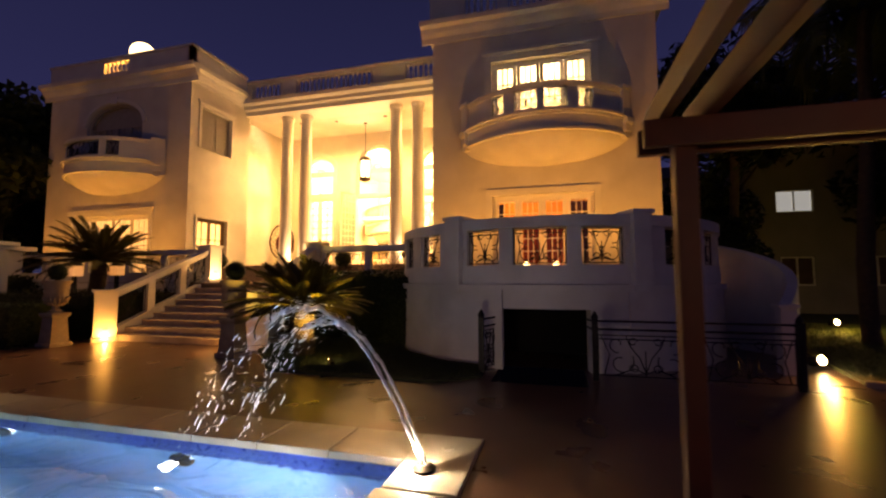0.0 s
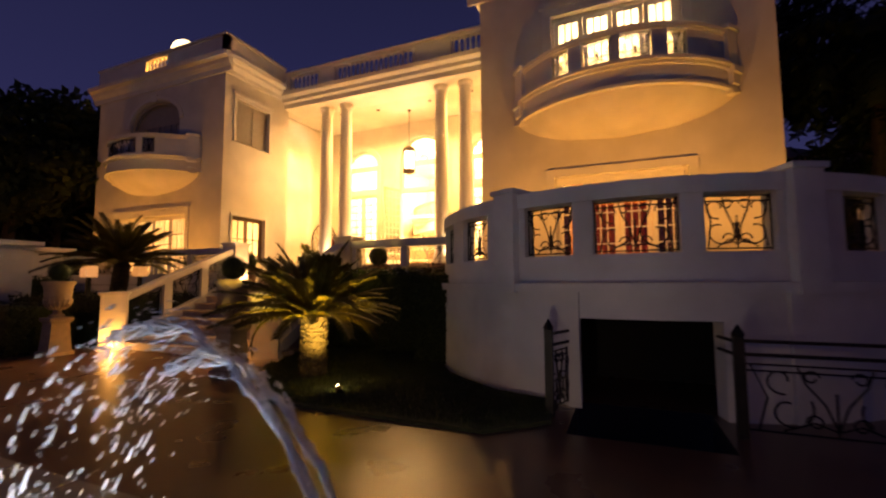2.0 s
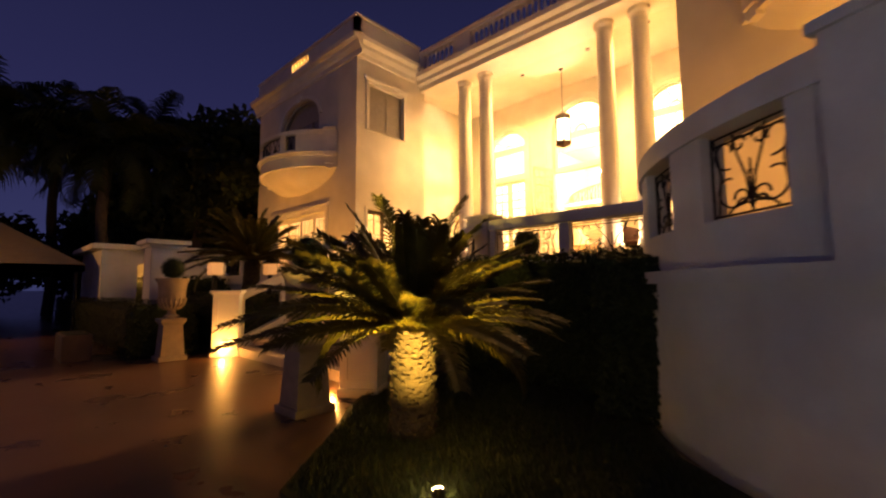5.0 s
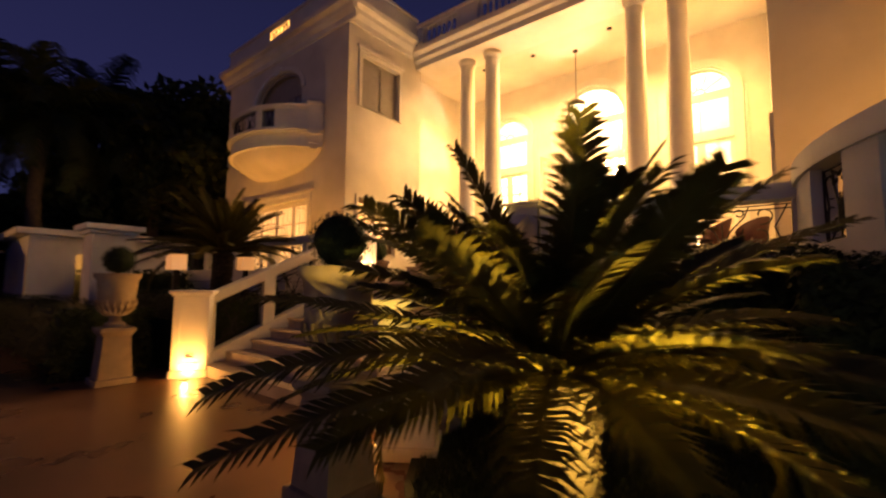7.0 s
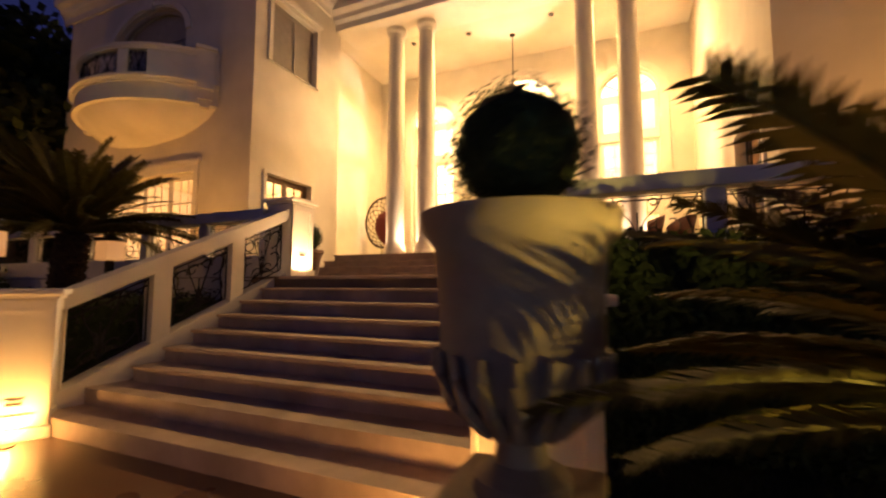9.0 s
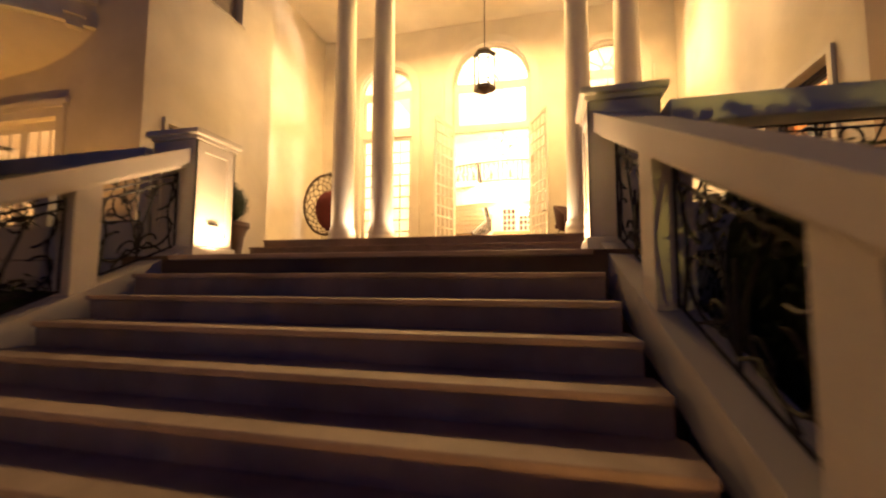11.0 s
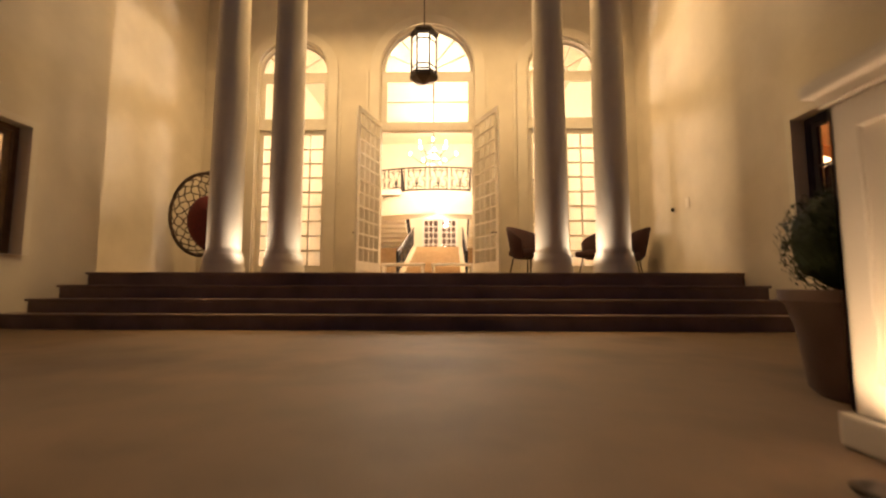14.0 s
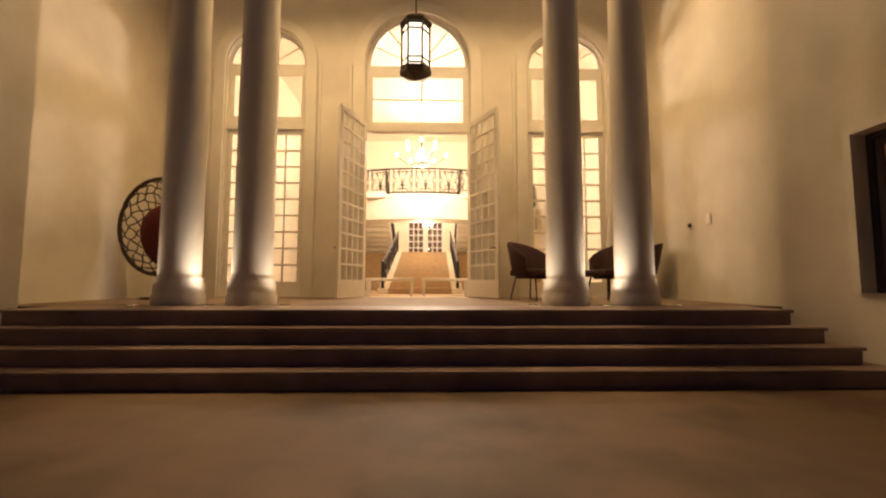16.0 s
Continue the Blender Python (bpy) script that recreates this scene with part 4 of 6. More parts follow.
# side flights climbing from the landing to the gallery
for s in (-1, 1):
    fl = thing("stairs_side", pose(MID + s * 1.5, 33.6, PORCH_Z + 1.72), "side flight of cream steps up to the gallery", "stairs", kind="structure")
    for k in range(12):
        bm = bmesh.new()
        box(bm, min(0, s * 2.6), -0.35 * (k + 1), 0.19 * k - 0.05, max(0, s * 2.6), -0.35 * k, 0.19 * (k + 1), 0.012)
        part("step", bm, HALL_WALL, fl)
    rail = thing("flight_railing", pose(MID + s * 1.5, 33.6, PORCH_Z + 1.72), "dark iron railing of the side flight", "railing", "side flight railings")
    part("handrail", tube(bmesh.new(), [(0, 0.2, 0.9), (0, -4.2, 3.2)], 0.04, 8), BRONZE, rail)
    for k in range(5):
        iron_panel("scroll", 0.8, 0.75, pose(0, -0.5 - k * 0.84, 0.35 + k * 0.455, 0, 0, -90), rail, 0.54, 0.014)
# gallery with a bowed iron railing
bm = bmesh.new()
arc_prism(bm, MID, 35.3, 4.8, 6.0, 5.35, 6.35, 205, 335, 40)
structure("floor_gallery", bm, HALL_WALL, "bowed cream gallery edge above the hall", True)
gal = thing("gallery_railing", pose(MID, 35.3, 6.35), "bowed black wrought-iron gallery railing", "railing")
for z in (0.06, 1.05):
    part("rail", tube(bmesh.new(), [(5.95 * math.cos(radians(a)), 5.95 * math.sin(radians(a)), z) for a in range(205, 336, 5)], 0.025, 6), IRON, gal, smooth=True)
for a in range(208, 335, 9):
    iron_panel("scroll", 0.8, 0.95, Matrix.Translation((5.95 * math.cos(radians(a)), 5.95 * math.sin(radians(a)), 0.08)) @ pose(0, 0, 0, 0, 0, a + 90), gal, 0, 0.013)
# far double door
fd = thing("door_far", pose(MID, 35.55, PORCH_Z + 1.72), "white double door with dark glass panes on the landing", "door", kind="structure")
for s in (-1, 1):
    panes(fd, 1.0, 2.0, 3, 5, WHITE_WOOD, pose(s * 0.51, -0.04, 0.0), bar=0.05, stile=0.12, bottom=0.05)
    part("dark_backing", boxed(s * 0.51 - 0.5, -0.012, 0, s * 0.51 + 0.5, -0.004, 2.0), ROOF, fd)
part("door_frame", boxed(-1.16, -0.05, 2.0, 1.16, 0.04, 2.14), WHITE_WOOD, fd)

# white low benches inside the entrance
bench = thing("entrance_bench", pose(MID - 0.72, 23.75, PORCH_Z), "low white bench standing just inside the door", "bench", "entrance benches")
part("seat", boxed(-0.62, -0.2, 0.4, 0.62, 0.2, 0.47, 0.015), WHITE_WOOD, bench)
for sx in (-1, 1):
    for sy in (-1, 1):
        part("leg", boxed(sx * 0.56 - 0.035, sy * 0.15 - 0.035, 0.0, sx * 0.56 + 0.035, sy * 0.15 + 0.035, 0.4, 0.006), WHITE_WOOD, bench)
copy_thing(bench, pose(MID + 0.72, 23.75, PORCH_Z))

# crystal chandelier
cd = thing("chandelier", pose(MID, 26.8, 6.7), "lit crystal chandelier with many candle bulbs", "chandelier")
part("stem", tube(bmesh.new(), [(0, 0, 0.2), (0, 0, 3.88)], 0.02, 6), BRONZE, cd)
part("crystal_bowl", lathe(bmesh.new(), [(0.0, 0.0), (0.2, 0.06), (0.3, 0.2), (0.12, 0.4), (0.05, 0.8)], 12), GLASS, cd)
for i in range(12):
    a, r = 2 * math.pi * i / 12, 0.55 if i % 2 else 0.85
    z = 0.75 if i % 2 else 0.4
    part("arm", tube(bmesh.new(), [(0, 0, z - 0.2), (r * 0.5 * math.cos(a), r * 0.5 * math.sin(a), z - 0.3), (r * math.cos(a), r * math.sin(a), z)], 0.012, 5), BRONZE, cd, smooth=True)
    part("bulb", lathe(bmesh.new(), [(0.0, z), (0.035, z + 0.03), (0.03, z + 0.08), (0.0, z + 0.15)], 8, (r * math.cos(a), r * math.sin(a), 0)), BULB, cd, "glowing candle bulb")
gl = thing("gallery_lamp", pose(MID, 29.25, 5.55), "lit round wall lamp on the gallery edge", "wall lamp")
part("shade", lathe(bmesh.new(), [(0.0, 0.0), (0.1, 0.05), (0.14, 0.15), (0.1, 0.25), (0.0, 0.3)], 14), CHIMNEY_GLOW, gl)


# ---- windows, balconies and trims of the facade ----
def casement(name, x0, x1, z0, z1, y, leaves, nx, ny, mat, label, m=None, stile=0.08):
    root = thing(name, m or pose((x0 + x1) / 2, y, z0), label, "window", kind="structure")
    w, h = x1 - x0, z1 - z0
    bm = bmesh.new()
    slab(bm, rect(-w / 2, 0, w / 2, h), [rect(-w / 2 + 0.08, 0.06, w / 2 - 0.08, h - 0.08)], 0.1, pose(0, -0.05, 0))
    part("window_frame", bm, mat, root)
    lw = (w - 0.16) / leaves
    for i in range(leaves):
        panes(root, lw - 0.01, h - 0.15, nx, ny, mat, pose(-w / 2 + 0.08 + lw * (i + 0.5), 0, 0.065), stile=stile)
    return root


def surround(name, x0, x1, z0, z1, m, w=0.16, head=True):
    """A raised plaster frame round an opening, with a moulded head."""
    bm = bmesh.new()
    slab(bm, rect(x0 - w, z0, x1 + w, z1 + w), [rect(x0 + 0.004, z0 + 0.004, x1 - 0.004, z1)], -0.06, m)
    if head:
        box(bm, x0 - w - 0.08, -0.11, z1 + w + 0.05, x1 + w + 0.08, -0.003, z1 + w + 0.17, 0.02, m)
        box(bm, x0 - w - 0.02, -0.1, z1 + w + 0.003, x1 + w + 0.02, -0.003, z1 + w + 0.046, 0.0, m)
    structure(name, bm, TRIM, "raised plaster window surround")


TF = pose(0, FRONT, 0)
surround("trim_tower_upper", -1.45, 2.05, 6.9, 9.75, TF, 0.25)
surround("trim_tower_lower", -1.45, 2.05, TERRACE, 4.75, TF, 0.22, False)
casement("window_tower_upper", -1.45, 2.05, 6.9, 9.75, FRONT + 0.2, 4, 3, 4, WHITE_WOOD, "four-leaf white glazed balcony door, brightly lit within", stile=0.13)
casement("window_tower_lower", -1.45, 2.05, TERRACE, 4.75, FRONT + 0.2, 4, 3, 6, WHITE_WOOD, "four-leaf white glazed terrace door, orange light within", stile=0.13)
casement("window_wing_lower", -22.1, -17.3, 1.7, 4.75, FRONT + 0.2, 4, 3, 4, WHITE_WOOD, "wide white glazed window, lit within", stile=0.1)
surround("trim_wing_lower", -22.1, -17.3, 1.7, 4.75, TF, 0.18)
WS = lambda y, z: Matrix.Translation((-15.4, y, z)) @ Matrix.Rotation(radians(90), 4, "Z")
casement("window_wing_side", 15.75, 17.6, 2.68, 4.62, 0, 2, 2, 2, BROWN_WOOD, "brown wooden double window, lit within", WS(16.675, 2.68))
root = casement("window_wing_shutter", 15.8, 17.7, 7.9, 9.85, 0, 2, 1, 1, SHUTTER, "closed grey shutters behind a window frame", WS(16.75, 7.9))
for s in (-1, 1):
    for k in range(22):
        part("slat", boxed(s * 0.45 - 0.36, -0.065, 0.14 + k * 0.077, s * 0.45 + 0.36, -0.04, 0.205 + k * 0.077), SHUTTER, root)
part("blind", boxed(-0.87, 0.07, 0.06, 0.87, 0.09, 1.87), SHUTTER, root)
surround("trim_wing_side_upper", 15.8, 17.7, 7.9, 9.85, SIDE @ pose(0, 0, 0), 0.14)
surround("trim_wing_side_lower", 15.75, 17.6, 2.68, 4.62, SIDE @ pose(0, 0, 0), 0.1, False)
TS = Matrix.Translation((-3.5, 16.81, 2.68)) @ Matrix.Rotation(radians(-90), 4, "Z")
root = casement("window_tower_side", 15.9, 17.72, 2.68, 4.7, 0, 2, 1, 3, BLUE_FRAME, "dark blue-grey framed window, orange light in its top panes", TS)
surround("trim_tower_side", 15.9, 17.72, 2.68, 4.7, SIDE_T, 0.1, False)
# added dark sheet, stands for the unlit room behind the lower panes
part("interior_shade", boxed(-0.82, 0.12, 0.06, 0.82, 0.14, 1.3), DARK_CLOTH, root, "dark sheet added behind the lower panes for the unlit interior")

# arched balcony door of the wing, unlit
root = thing("window_wing_arched", pose(-19.75, FRONT + 0.2, 6.75), "unlit arched balcony door with grey curtains", "window", kind="structure")
bm = bmesh.new()
slab(bm, arch(0, 0.0, 1.74, 2.45, 16, 0.6), [arch(0, 0.08, 1.64, 2.4, 16, 0.6)], 0.1, pose(0, -0.05, 0))
part("window_frame", bm, SHUTTER, root)
for i in range(4):
    panes(root, 0.8, 2.3, 2, 4, SHUTTER, pose(-1.23 + 0.82 * i, 0, 0.08), stile=0.07)
bm = bmesh.new()
slab(bm, arch(0, 0.06, 1.66, 2.42, 16, 0.6), [], 0.02, pose(0, 0.12, 0))
part("curtain", bm, SHUTTER, root, "grey drawn curtain")
bm = bmesh.new()
slab(bm, band(-19.75, 9.2, 1.78, 2.0, 20, 0.62), [], -0.06, TF)
box(bm, -19.95, FRONT - 0.09, 10.2, -19.55, FRONT - 0.002, 10.55, 0.02)
structure("trim_wing_arch", bm, TRIM, "raised plaster moulding over the arched door")

# curtains behind the tower door
for cx, mat, w, top in ((-1.3, DARK_CLOTH, 0.3, 2.95), (-0.72, RED_CLOTH, 0.5, 2.05), (-0.08, RED_CLOTH, 0.7, 2.35), (0.75, RED_CLOTH, 0.7, 2.35), (1.6, DARK_CLOTH, 0.82, 2.95)):
    cur = thing("curtain", pose(cx, FRONT + 0.95, TERRACE), "dark patterned curtain hanging behind the glass" if mat is DARK_CLOTH else "deep red curtain hanging behind the glass", "curtain", "tower curtains")
    bm = bmesh.new()
    n = 16
    lo = [bm.verts.new((-w / 2 + w * i / n, 0.05 * math.sin(i * 1.7), 0.05)) for i in range(n + 1)]
    hi = [bm.verts.new((-w / 2 + w * i / n, 0.05 * math.sin(i * 1.7), top)) for i in range(n + 1)]
    for i in range(n):
        bm.faces.new((lo[i], lo[i + 1], hi[i + 1], hi[i]))
    bmesh.ops.solidify(bm, geom=bm.faces[:], thickness=0.012)
    part("cloth", bm, mat, cur, smooth=True)
for lx in (-0.3, 0.75):
    tl = thing("table_lamp", pose(lx, 15.82, TERRACE), "small lit table lamp on a slim stand", "lamp", "tower table lamps")
    part("stand", lathe(bmesh.new(), [(0.16, 0.0), (0.16, 0.03), (0.02, 0.05), (0.02, 0.55)], 14), BRONZE, tl)
    part("shade", lathe(bmesh.new(), [(0.13, 0.52), (0.09, 0.72)], 14), CHIMNEY_GLOW, tl, "glowing shade")


def balcony(name, cx, spans, label):
    """A bowed balcony: moulded fascia on a concave corbel, a pierced parapet, block ends on consoles."""
    cy, r = 17.0, 3.4
    half = math.degrees(math.acos((cy - FRONT) / r))
    a0, a1 = 270 - half, 270 + half
    root = thing(name, pose(cx, cy, 0), label, "balcony", kind="structure")
    bm = bmesh.new()
    arc_prism(bm, 0, 0, 1.5, r + 0.16, 7.06, 7.14, a0, a1, 48)
    arc_prism(bm, 0, 0, 1.5, r + 0.09, 6.98, 7.06, a0, a1, 48)
    arc_prism(bm, 0, 0, 1.5, r + 0.02, 6.56, 6.98, a0, a1, 48)
    arc_prism(bm, 0, 0, 1.5, r + 0.07, 6.48, 6.56, a0, a1, 48)
    part("fascia", bm, TRIM, root, "deep moulded fascia", smooth=False)
    bm = bmesh.new()
    rows = []
    for rr, z in ((r - 0.06, 6.48), (r - 0.1, 6.4), (r - 0.3, 6.22), (r - 0.65, 6.02), (r - 1.1, 5.84), (r - 1.6, 5.72)):
        hh = math.degrees(math.acos(min(1, (cy - FRONT) / max(rr, cy - FRONT + 0.001))))
        rows.append([bm.verts.new((rr * math.cos(radians(270 - hh + 2 * hh * i / 40)), rr * math.sin(radians(270 - hh + 2 * hh * i / 40)), z)) for i in range(41)])
    for a, b in zip(rows, rows[1:]):
        for i in range(40):
            bm.faces.new((a[i], a[i + 1], b[i + 1], b[i]))
    bmesh.ops.remove_doubles(bm, verts=bm.verts, dist=0.0005)
    part("corbel", bm, STUCCO, root, "smooth concave underside", smooth=True)
    part("curb", arc_prism(bmesh.new(), 0, 0, r - 0.18, r, 7.14, 7.24, a0, a1, 40), TRIM, root, smooth=True)
    bm = bmesh.new()
    arc_prism(bm, 0, 0, r - 0.22, r + 0.05, 7.96, 8.06, a0, a1, 40)
    arc_prism(bm, 0, 0, r - 0.19, r + 0.02, 7.9, 7.96, a0, a1, 40)
    part("handrail", bm, TRIM, root)
    spans = [(a0, spans[0]), *spans[1:-1], (spans[-1], a1)]
    for b0, b1 in spans:
        part("pier", arc_prism(bmesh.new(), 0, 0, r - 0.16, r - 0.01, 7.24, 7.9, b0, b1, max(3, int(b1 - b0) // 3)), TRIM, root)
    for (_, g0), (g1, _) in zip(spans, spans[1:]):
        mid = (g0 + g1) / 2
        n = max(1, round((g1 - g0) / 14))
        for k in range(n):
            mid = g0 + (g1 - g0) * (k + 0.5) / n
            w = (g1 - g0) / n * math.pi / 180 * (r - 0.1)
            iron_panel("iron_panel", w, 0.64, Matrix.Translation(((r - 0.09) * math.cos(radians(mid)), (r - 0.09) * math.sin(radians(mid)), 7.25)) @ pose(0, 0, 0, 0, 0, mid + 90), root, 0, 0.009)
    for a in (a0 + 5.5, a1 - 5.5):
        bm = bmesh.new()
        arc_prism(bm, 0, 0, r - 0.24, r + 0.1, 7.144, 8.06, a - 3.6, a + 3.6, 4)
        arc_prism(bm, 0, 0, r - 0.28, r + 0.15, 8.06, 8.16, a - 4.4, a + 4.4, 4)
        part("end_block", bm, TRIM, root)
        bm = bmesh.new()
        arc_prism(bm, 0, 0, r - 0.1, r + 0.2, 6.9, 7.06, a - 3.3, a + 3.3, 4)
        arc_prism(bm, 0, 0, r - 0.1, r + 0.14, 6.62, 6.9, a - 2.7, a + 2.7, 4)
        arc_prism(bm, 0, 0, r - 0.1, r + 0.08, 6.4, 6.62, a - 2.1, a + 2.1, 4)
        part("console", bm, TRIM, root)
    return root


balcony("balcony_tower", 0.35, [241, (249.5, 255.5), (268.5, 271.5), (284.5, 290.5), 299], "bowed plaster balcony with a pierced parapet and iron panels")
balcony("balcony_wing", -19.4, [241, (284, 289), 298], "bowed plaster balcony with two dark openings and a solid end")

# lit globe and lamp on the wing's roof
dome = thing("roof_globe", pose(-20.3, 16.9, 11.2), "large lit opal globe lamp on the wing's roof", "roof lamp")
part("stand", lathe(bmesh.new(), [(0.3, 0.0), (0.3, 0.08), (0.12, 0.15), (0.12, 2.0)], 16), TRIM, dome)
bm = bmesh.new()
bmesh.ops.create_uvsphere(bm, u_segments=24, v_segments=14, radius=0.6, matrix=Matrix.Translation((0, 0, 2.5)))
part("globe", bm, DOME, dome, "glowing opal globe", smooth=True)

# ---- balustrades of the terrace ----
rb = thing("balustrade_round", pose(*RC, 0), "rounded white plaster balustrade with wrought-iron panels", "balustrade", kind="structure")
B0, B1 = 2.02, 2.76
part("curb", arc_prism(bmesh.new(), 0, 0, 3.86, 4.1, TERRACE + 0.004, B0, 180, 360, 70), WHITE_STUCCO, rb, smooth=True)
part("handrail", arc_prism(bmesh.new(), 0, 0, 3.78, 4.12, B1, 2.98, 180, 360, 70), WHITE_STUCCO, rb, smooth=True)
OPEN = [(-78, -69), (-63, -52), (-45, -34), (-23, -12.5), (-8.6, 6.0), (9.8, 21.5), (34, 45), (52, 63), (69, 78)]
edge = -90
for o0, o1 in OPEN + [(90, 90)]:
    part("pier", arc_prism(bmesh.new(), 0, 0, 3.87, 4.085, B0, B1, 270 + edge, 270 + o0, max(2, int((o0 - edge) / 2))), WHITE_STUCCO, rb)
    if o1 < 90:
        mid = 270 + (o0 + o1) / 2
        w = radians(o1 - o0) * 3.98
        iron_panel("iron_panel", w - 0.02, B1 - B0 - 0.04, Matrix.Translation((3.97 * math.cos(radians(mid)), 3.97 * math.sin(radians(mid)), B0 + 0.02)) @ pose(0, 0, 0, 0, 0, mid + 90), rb, 0, 0.0105)
    edge = o1
for a in (-27, 25.5):
    bm = bmesh.new()
    arc_prism(bm, 0, 0, 3.7, 4.24, TERRACE - 0.14, 3.0, 270 + a - 2.6, 270 + a + 2.6, 6)
    arc_prism(bm, 0, 0, 3.66, 4.28, 3.0, 3.07, 270 + a - 3.1, 270 + a + 3.1, 6)
    part("post", bm, WHITE_STUCCO, rb)


def straight_balustrade(name, x0, x1, y, dividers, z=TERRACE):
    root = thing(name, pose(0, y, z), "straight white plaster balustrade with wrought-iron panels", "balustrade", kind="structure")
    part("curb", boxed(x0, -0.1, 0, x1, 0.1, 0.38, 0.01), WHITE_STUCCO, root)
    part("handrail", boxed(x0, -0.15, 1.0, x1, 0.15, 1.2, 0.02), WHITE_STUCCO, root)
    xs = [x0, *dividers, x1]
    for i, d in enumerate(xs):
        lo, hi = (d, d + 0.12) if i == 0 else (d - 0.12, d) if i == len(xs) - 1 else (d - 0.1, d + 0.1)
        part("pier", boxed(lo, -0.09, 0.38, hi, 0.09, 1.0), WHITE_STUCCO, root)
    for a, b in zip(xs, xs[1:]):
        iron_panel("iron_panel", b - a - 0.24, 0.58, pose((a + b) / 2, 0, 0.4), root, 0, 0.0095)
    return root


straight_balustrade("balustrade_east", -6.74, -3.45, 12.62, [-5.1])
straight_balustrade("balustrade_west", -23.5, -11.86, 12.62, [-21.4, -19.3, -17.2, -15.1, -13.4])


def pedestal(name, x, y, z, w, h, label, turn, group="stair pedestals"):
    """A square pedestal with base, panelled sides and a moulded cap; origin at the middle of its foot."""
    p = thing(name, pose(x, y, z, 0, 0, turn), label, "pedestal", group)
    part("plinth", boxed(-w / 2 - 0.03, -w / 2 - 0.03, 0, w / 2 + 0.03, w / 2 + 0.03, 0.12, 0.015), TRIM, p)
    part("shaft", boxed(-w / 2 + 0.02, -w / 2 + 0.02, 0.12, w / 2 - 0.02, w / 2 - 0.02, h - 0.1, 0.01), TRIM, p)
    for a in range(4):
        bm = bmesh.new()
        slab(bm, rect(-w / 2 + 0.0, 0.125, w / 2 - 0.0, h - 0.11), [rect(-w / 2 + 0.11, 0.24, w / 2 - 0.11, h - 0.22)], 0.018)
        ob = part("panel_frame", bm, TRIM, p)
        ob.matrix_basis = pose(0, 0, 0, 0, 0, 90 * a) @ pose(0, -w / 2, 0)
    bm = bmesh.new()
    box(bm, -w / 2 - 0.02, -w / 2 - 0.02, h - 0.1, w / 2 + 0.02, w / 2 + 0.02, h - 0.06)
    box(bm, -w / 2 - 0.06, -w / 2 - 0.06, h - 0.06, w / 2 + 0.06, w / 2 + 0.06, h, 0.015)
    part("cap", bm, TRIM, p)
    return p


pa = pedestal("stair_pedestal", -11.78, 9.34, 0, 0.54, 1.46, "panelled cream pedestal at the foot of the stairs, brightly lit", -35)
part("slot", boxed(0.27, -0.05, 0.34, 0.276, 0.07, 0.37), IRON, pa, "small dark slot")
pd = pedestal("stair_pedestal", -6.6, 9.29, 0, 0.54, 1.46, "panelled cream pedestal at the stair foot, lit from one side", 35)
pb = pedestal("stair_pedestal", -11.53, 12.8, TERRACE, 0.56, 1.36, "panelled cream pedestal at the head of the stairs, brightly lit", 0)
part("slot", boxed(0.28, -0.08, 0.36, 0.286, 0.06, 0.39), IRON, pb, "small dark slot")
pc = pedestal("stair_pedestal", -7.07, 12.8, TERRACE, 0.56, 1.36, "panelled cream pedestal at the head of the stairs, brightly lit", 0)
part("slot", boxed(-0.286, -0.08, 0.36, -0.28, 0.06, 0.39), IRON, pc, "small dark slot")

# sloping stair balustrades
for s, x, turn, posts in (("west", -11.86, -7.6, ((1.0, 1.22), (2.05, 2.25))), ("east", -6.74, 7.6, ((0.6, 0.84), (1.98, 2.18)))):
    root = thing("balustrade_stair_" + s, pose(x, 9.53, 0, 0, 0, turn), "sloping cream plaster stair balustrade with iron panels", "balustrade", kind="structure")
    L, z_lo, z_hi = 3.02, 0.0, TERRACE - 0.22
    k = (z_hi - z_lo) / L

    def sloped(bm, y0, y1, h0, h1, hw):
        vs = [bm.verts.new((xx, yy, z_lo + k * yy + hh)) for yy in (y0, y1) for xx, hh in ((-hw, h0), (hw, h0), (hw, h1), (-hw, h1))]
        for q in ((0, 1, 2, 3), (7, 6, 5, 4), (0, 4, 5, 1), (1, 5, 6, 2), (2, 6, 7, 3), (3, 7, 4, 0)):
            bm.faces.new([vs[i] for i in q])
        return bm

    part("stringer", sloped(bmesh.new(), 0, L, 0.0, 0.3, 0.14), TRIM, root)
    part("handrail", sloped(bmesh.new(), 0, L, 1.21, 1.37, 0.17), TRIM, root)
    part("rail_base", sloped(bmesh.new(), 0, L, 1.17, 1.206, 0.12), TRIM, root)
    for y0, y1 in posts:
        part("post", sloped(bmesh.new(), y0, y1, 0.302, 1.168, 0.11), TRIM, root)
    for y0, y1 in ((0, posts[0][0]), (posts[0][1], posts[1][0]), (posts[1][1], 3.02)):
        m = pose(0, (y0 + y1) / 2, z_lo + k * (y0 + y1) / 2 + 0.33, 0, 0, 90)
        iron_panel("iron_panel", y1 - y0 - 0.04, 0.8, m, root, k, 0.011)


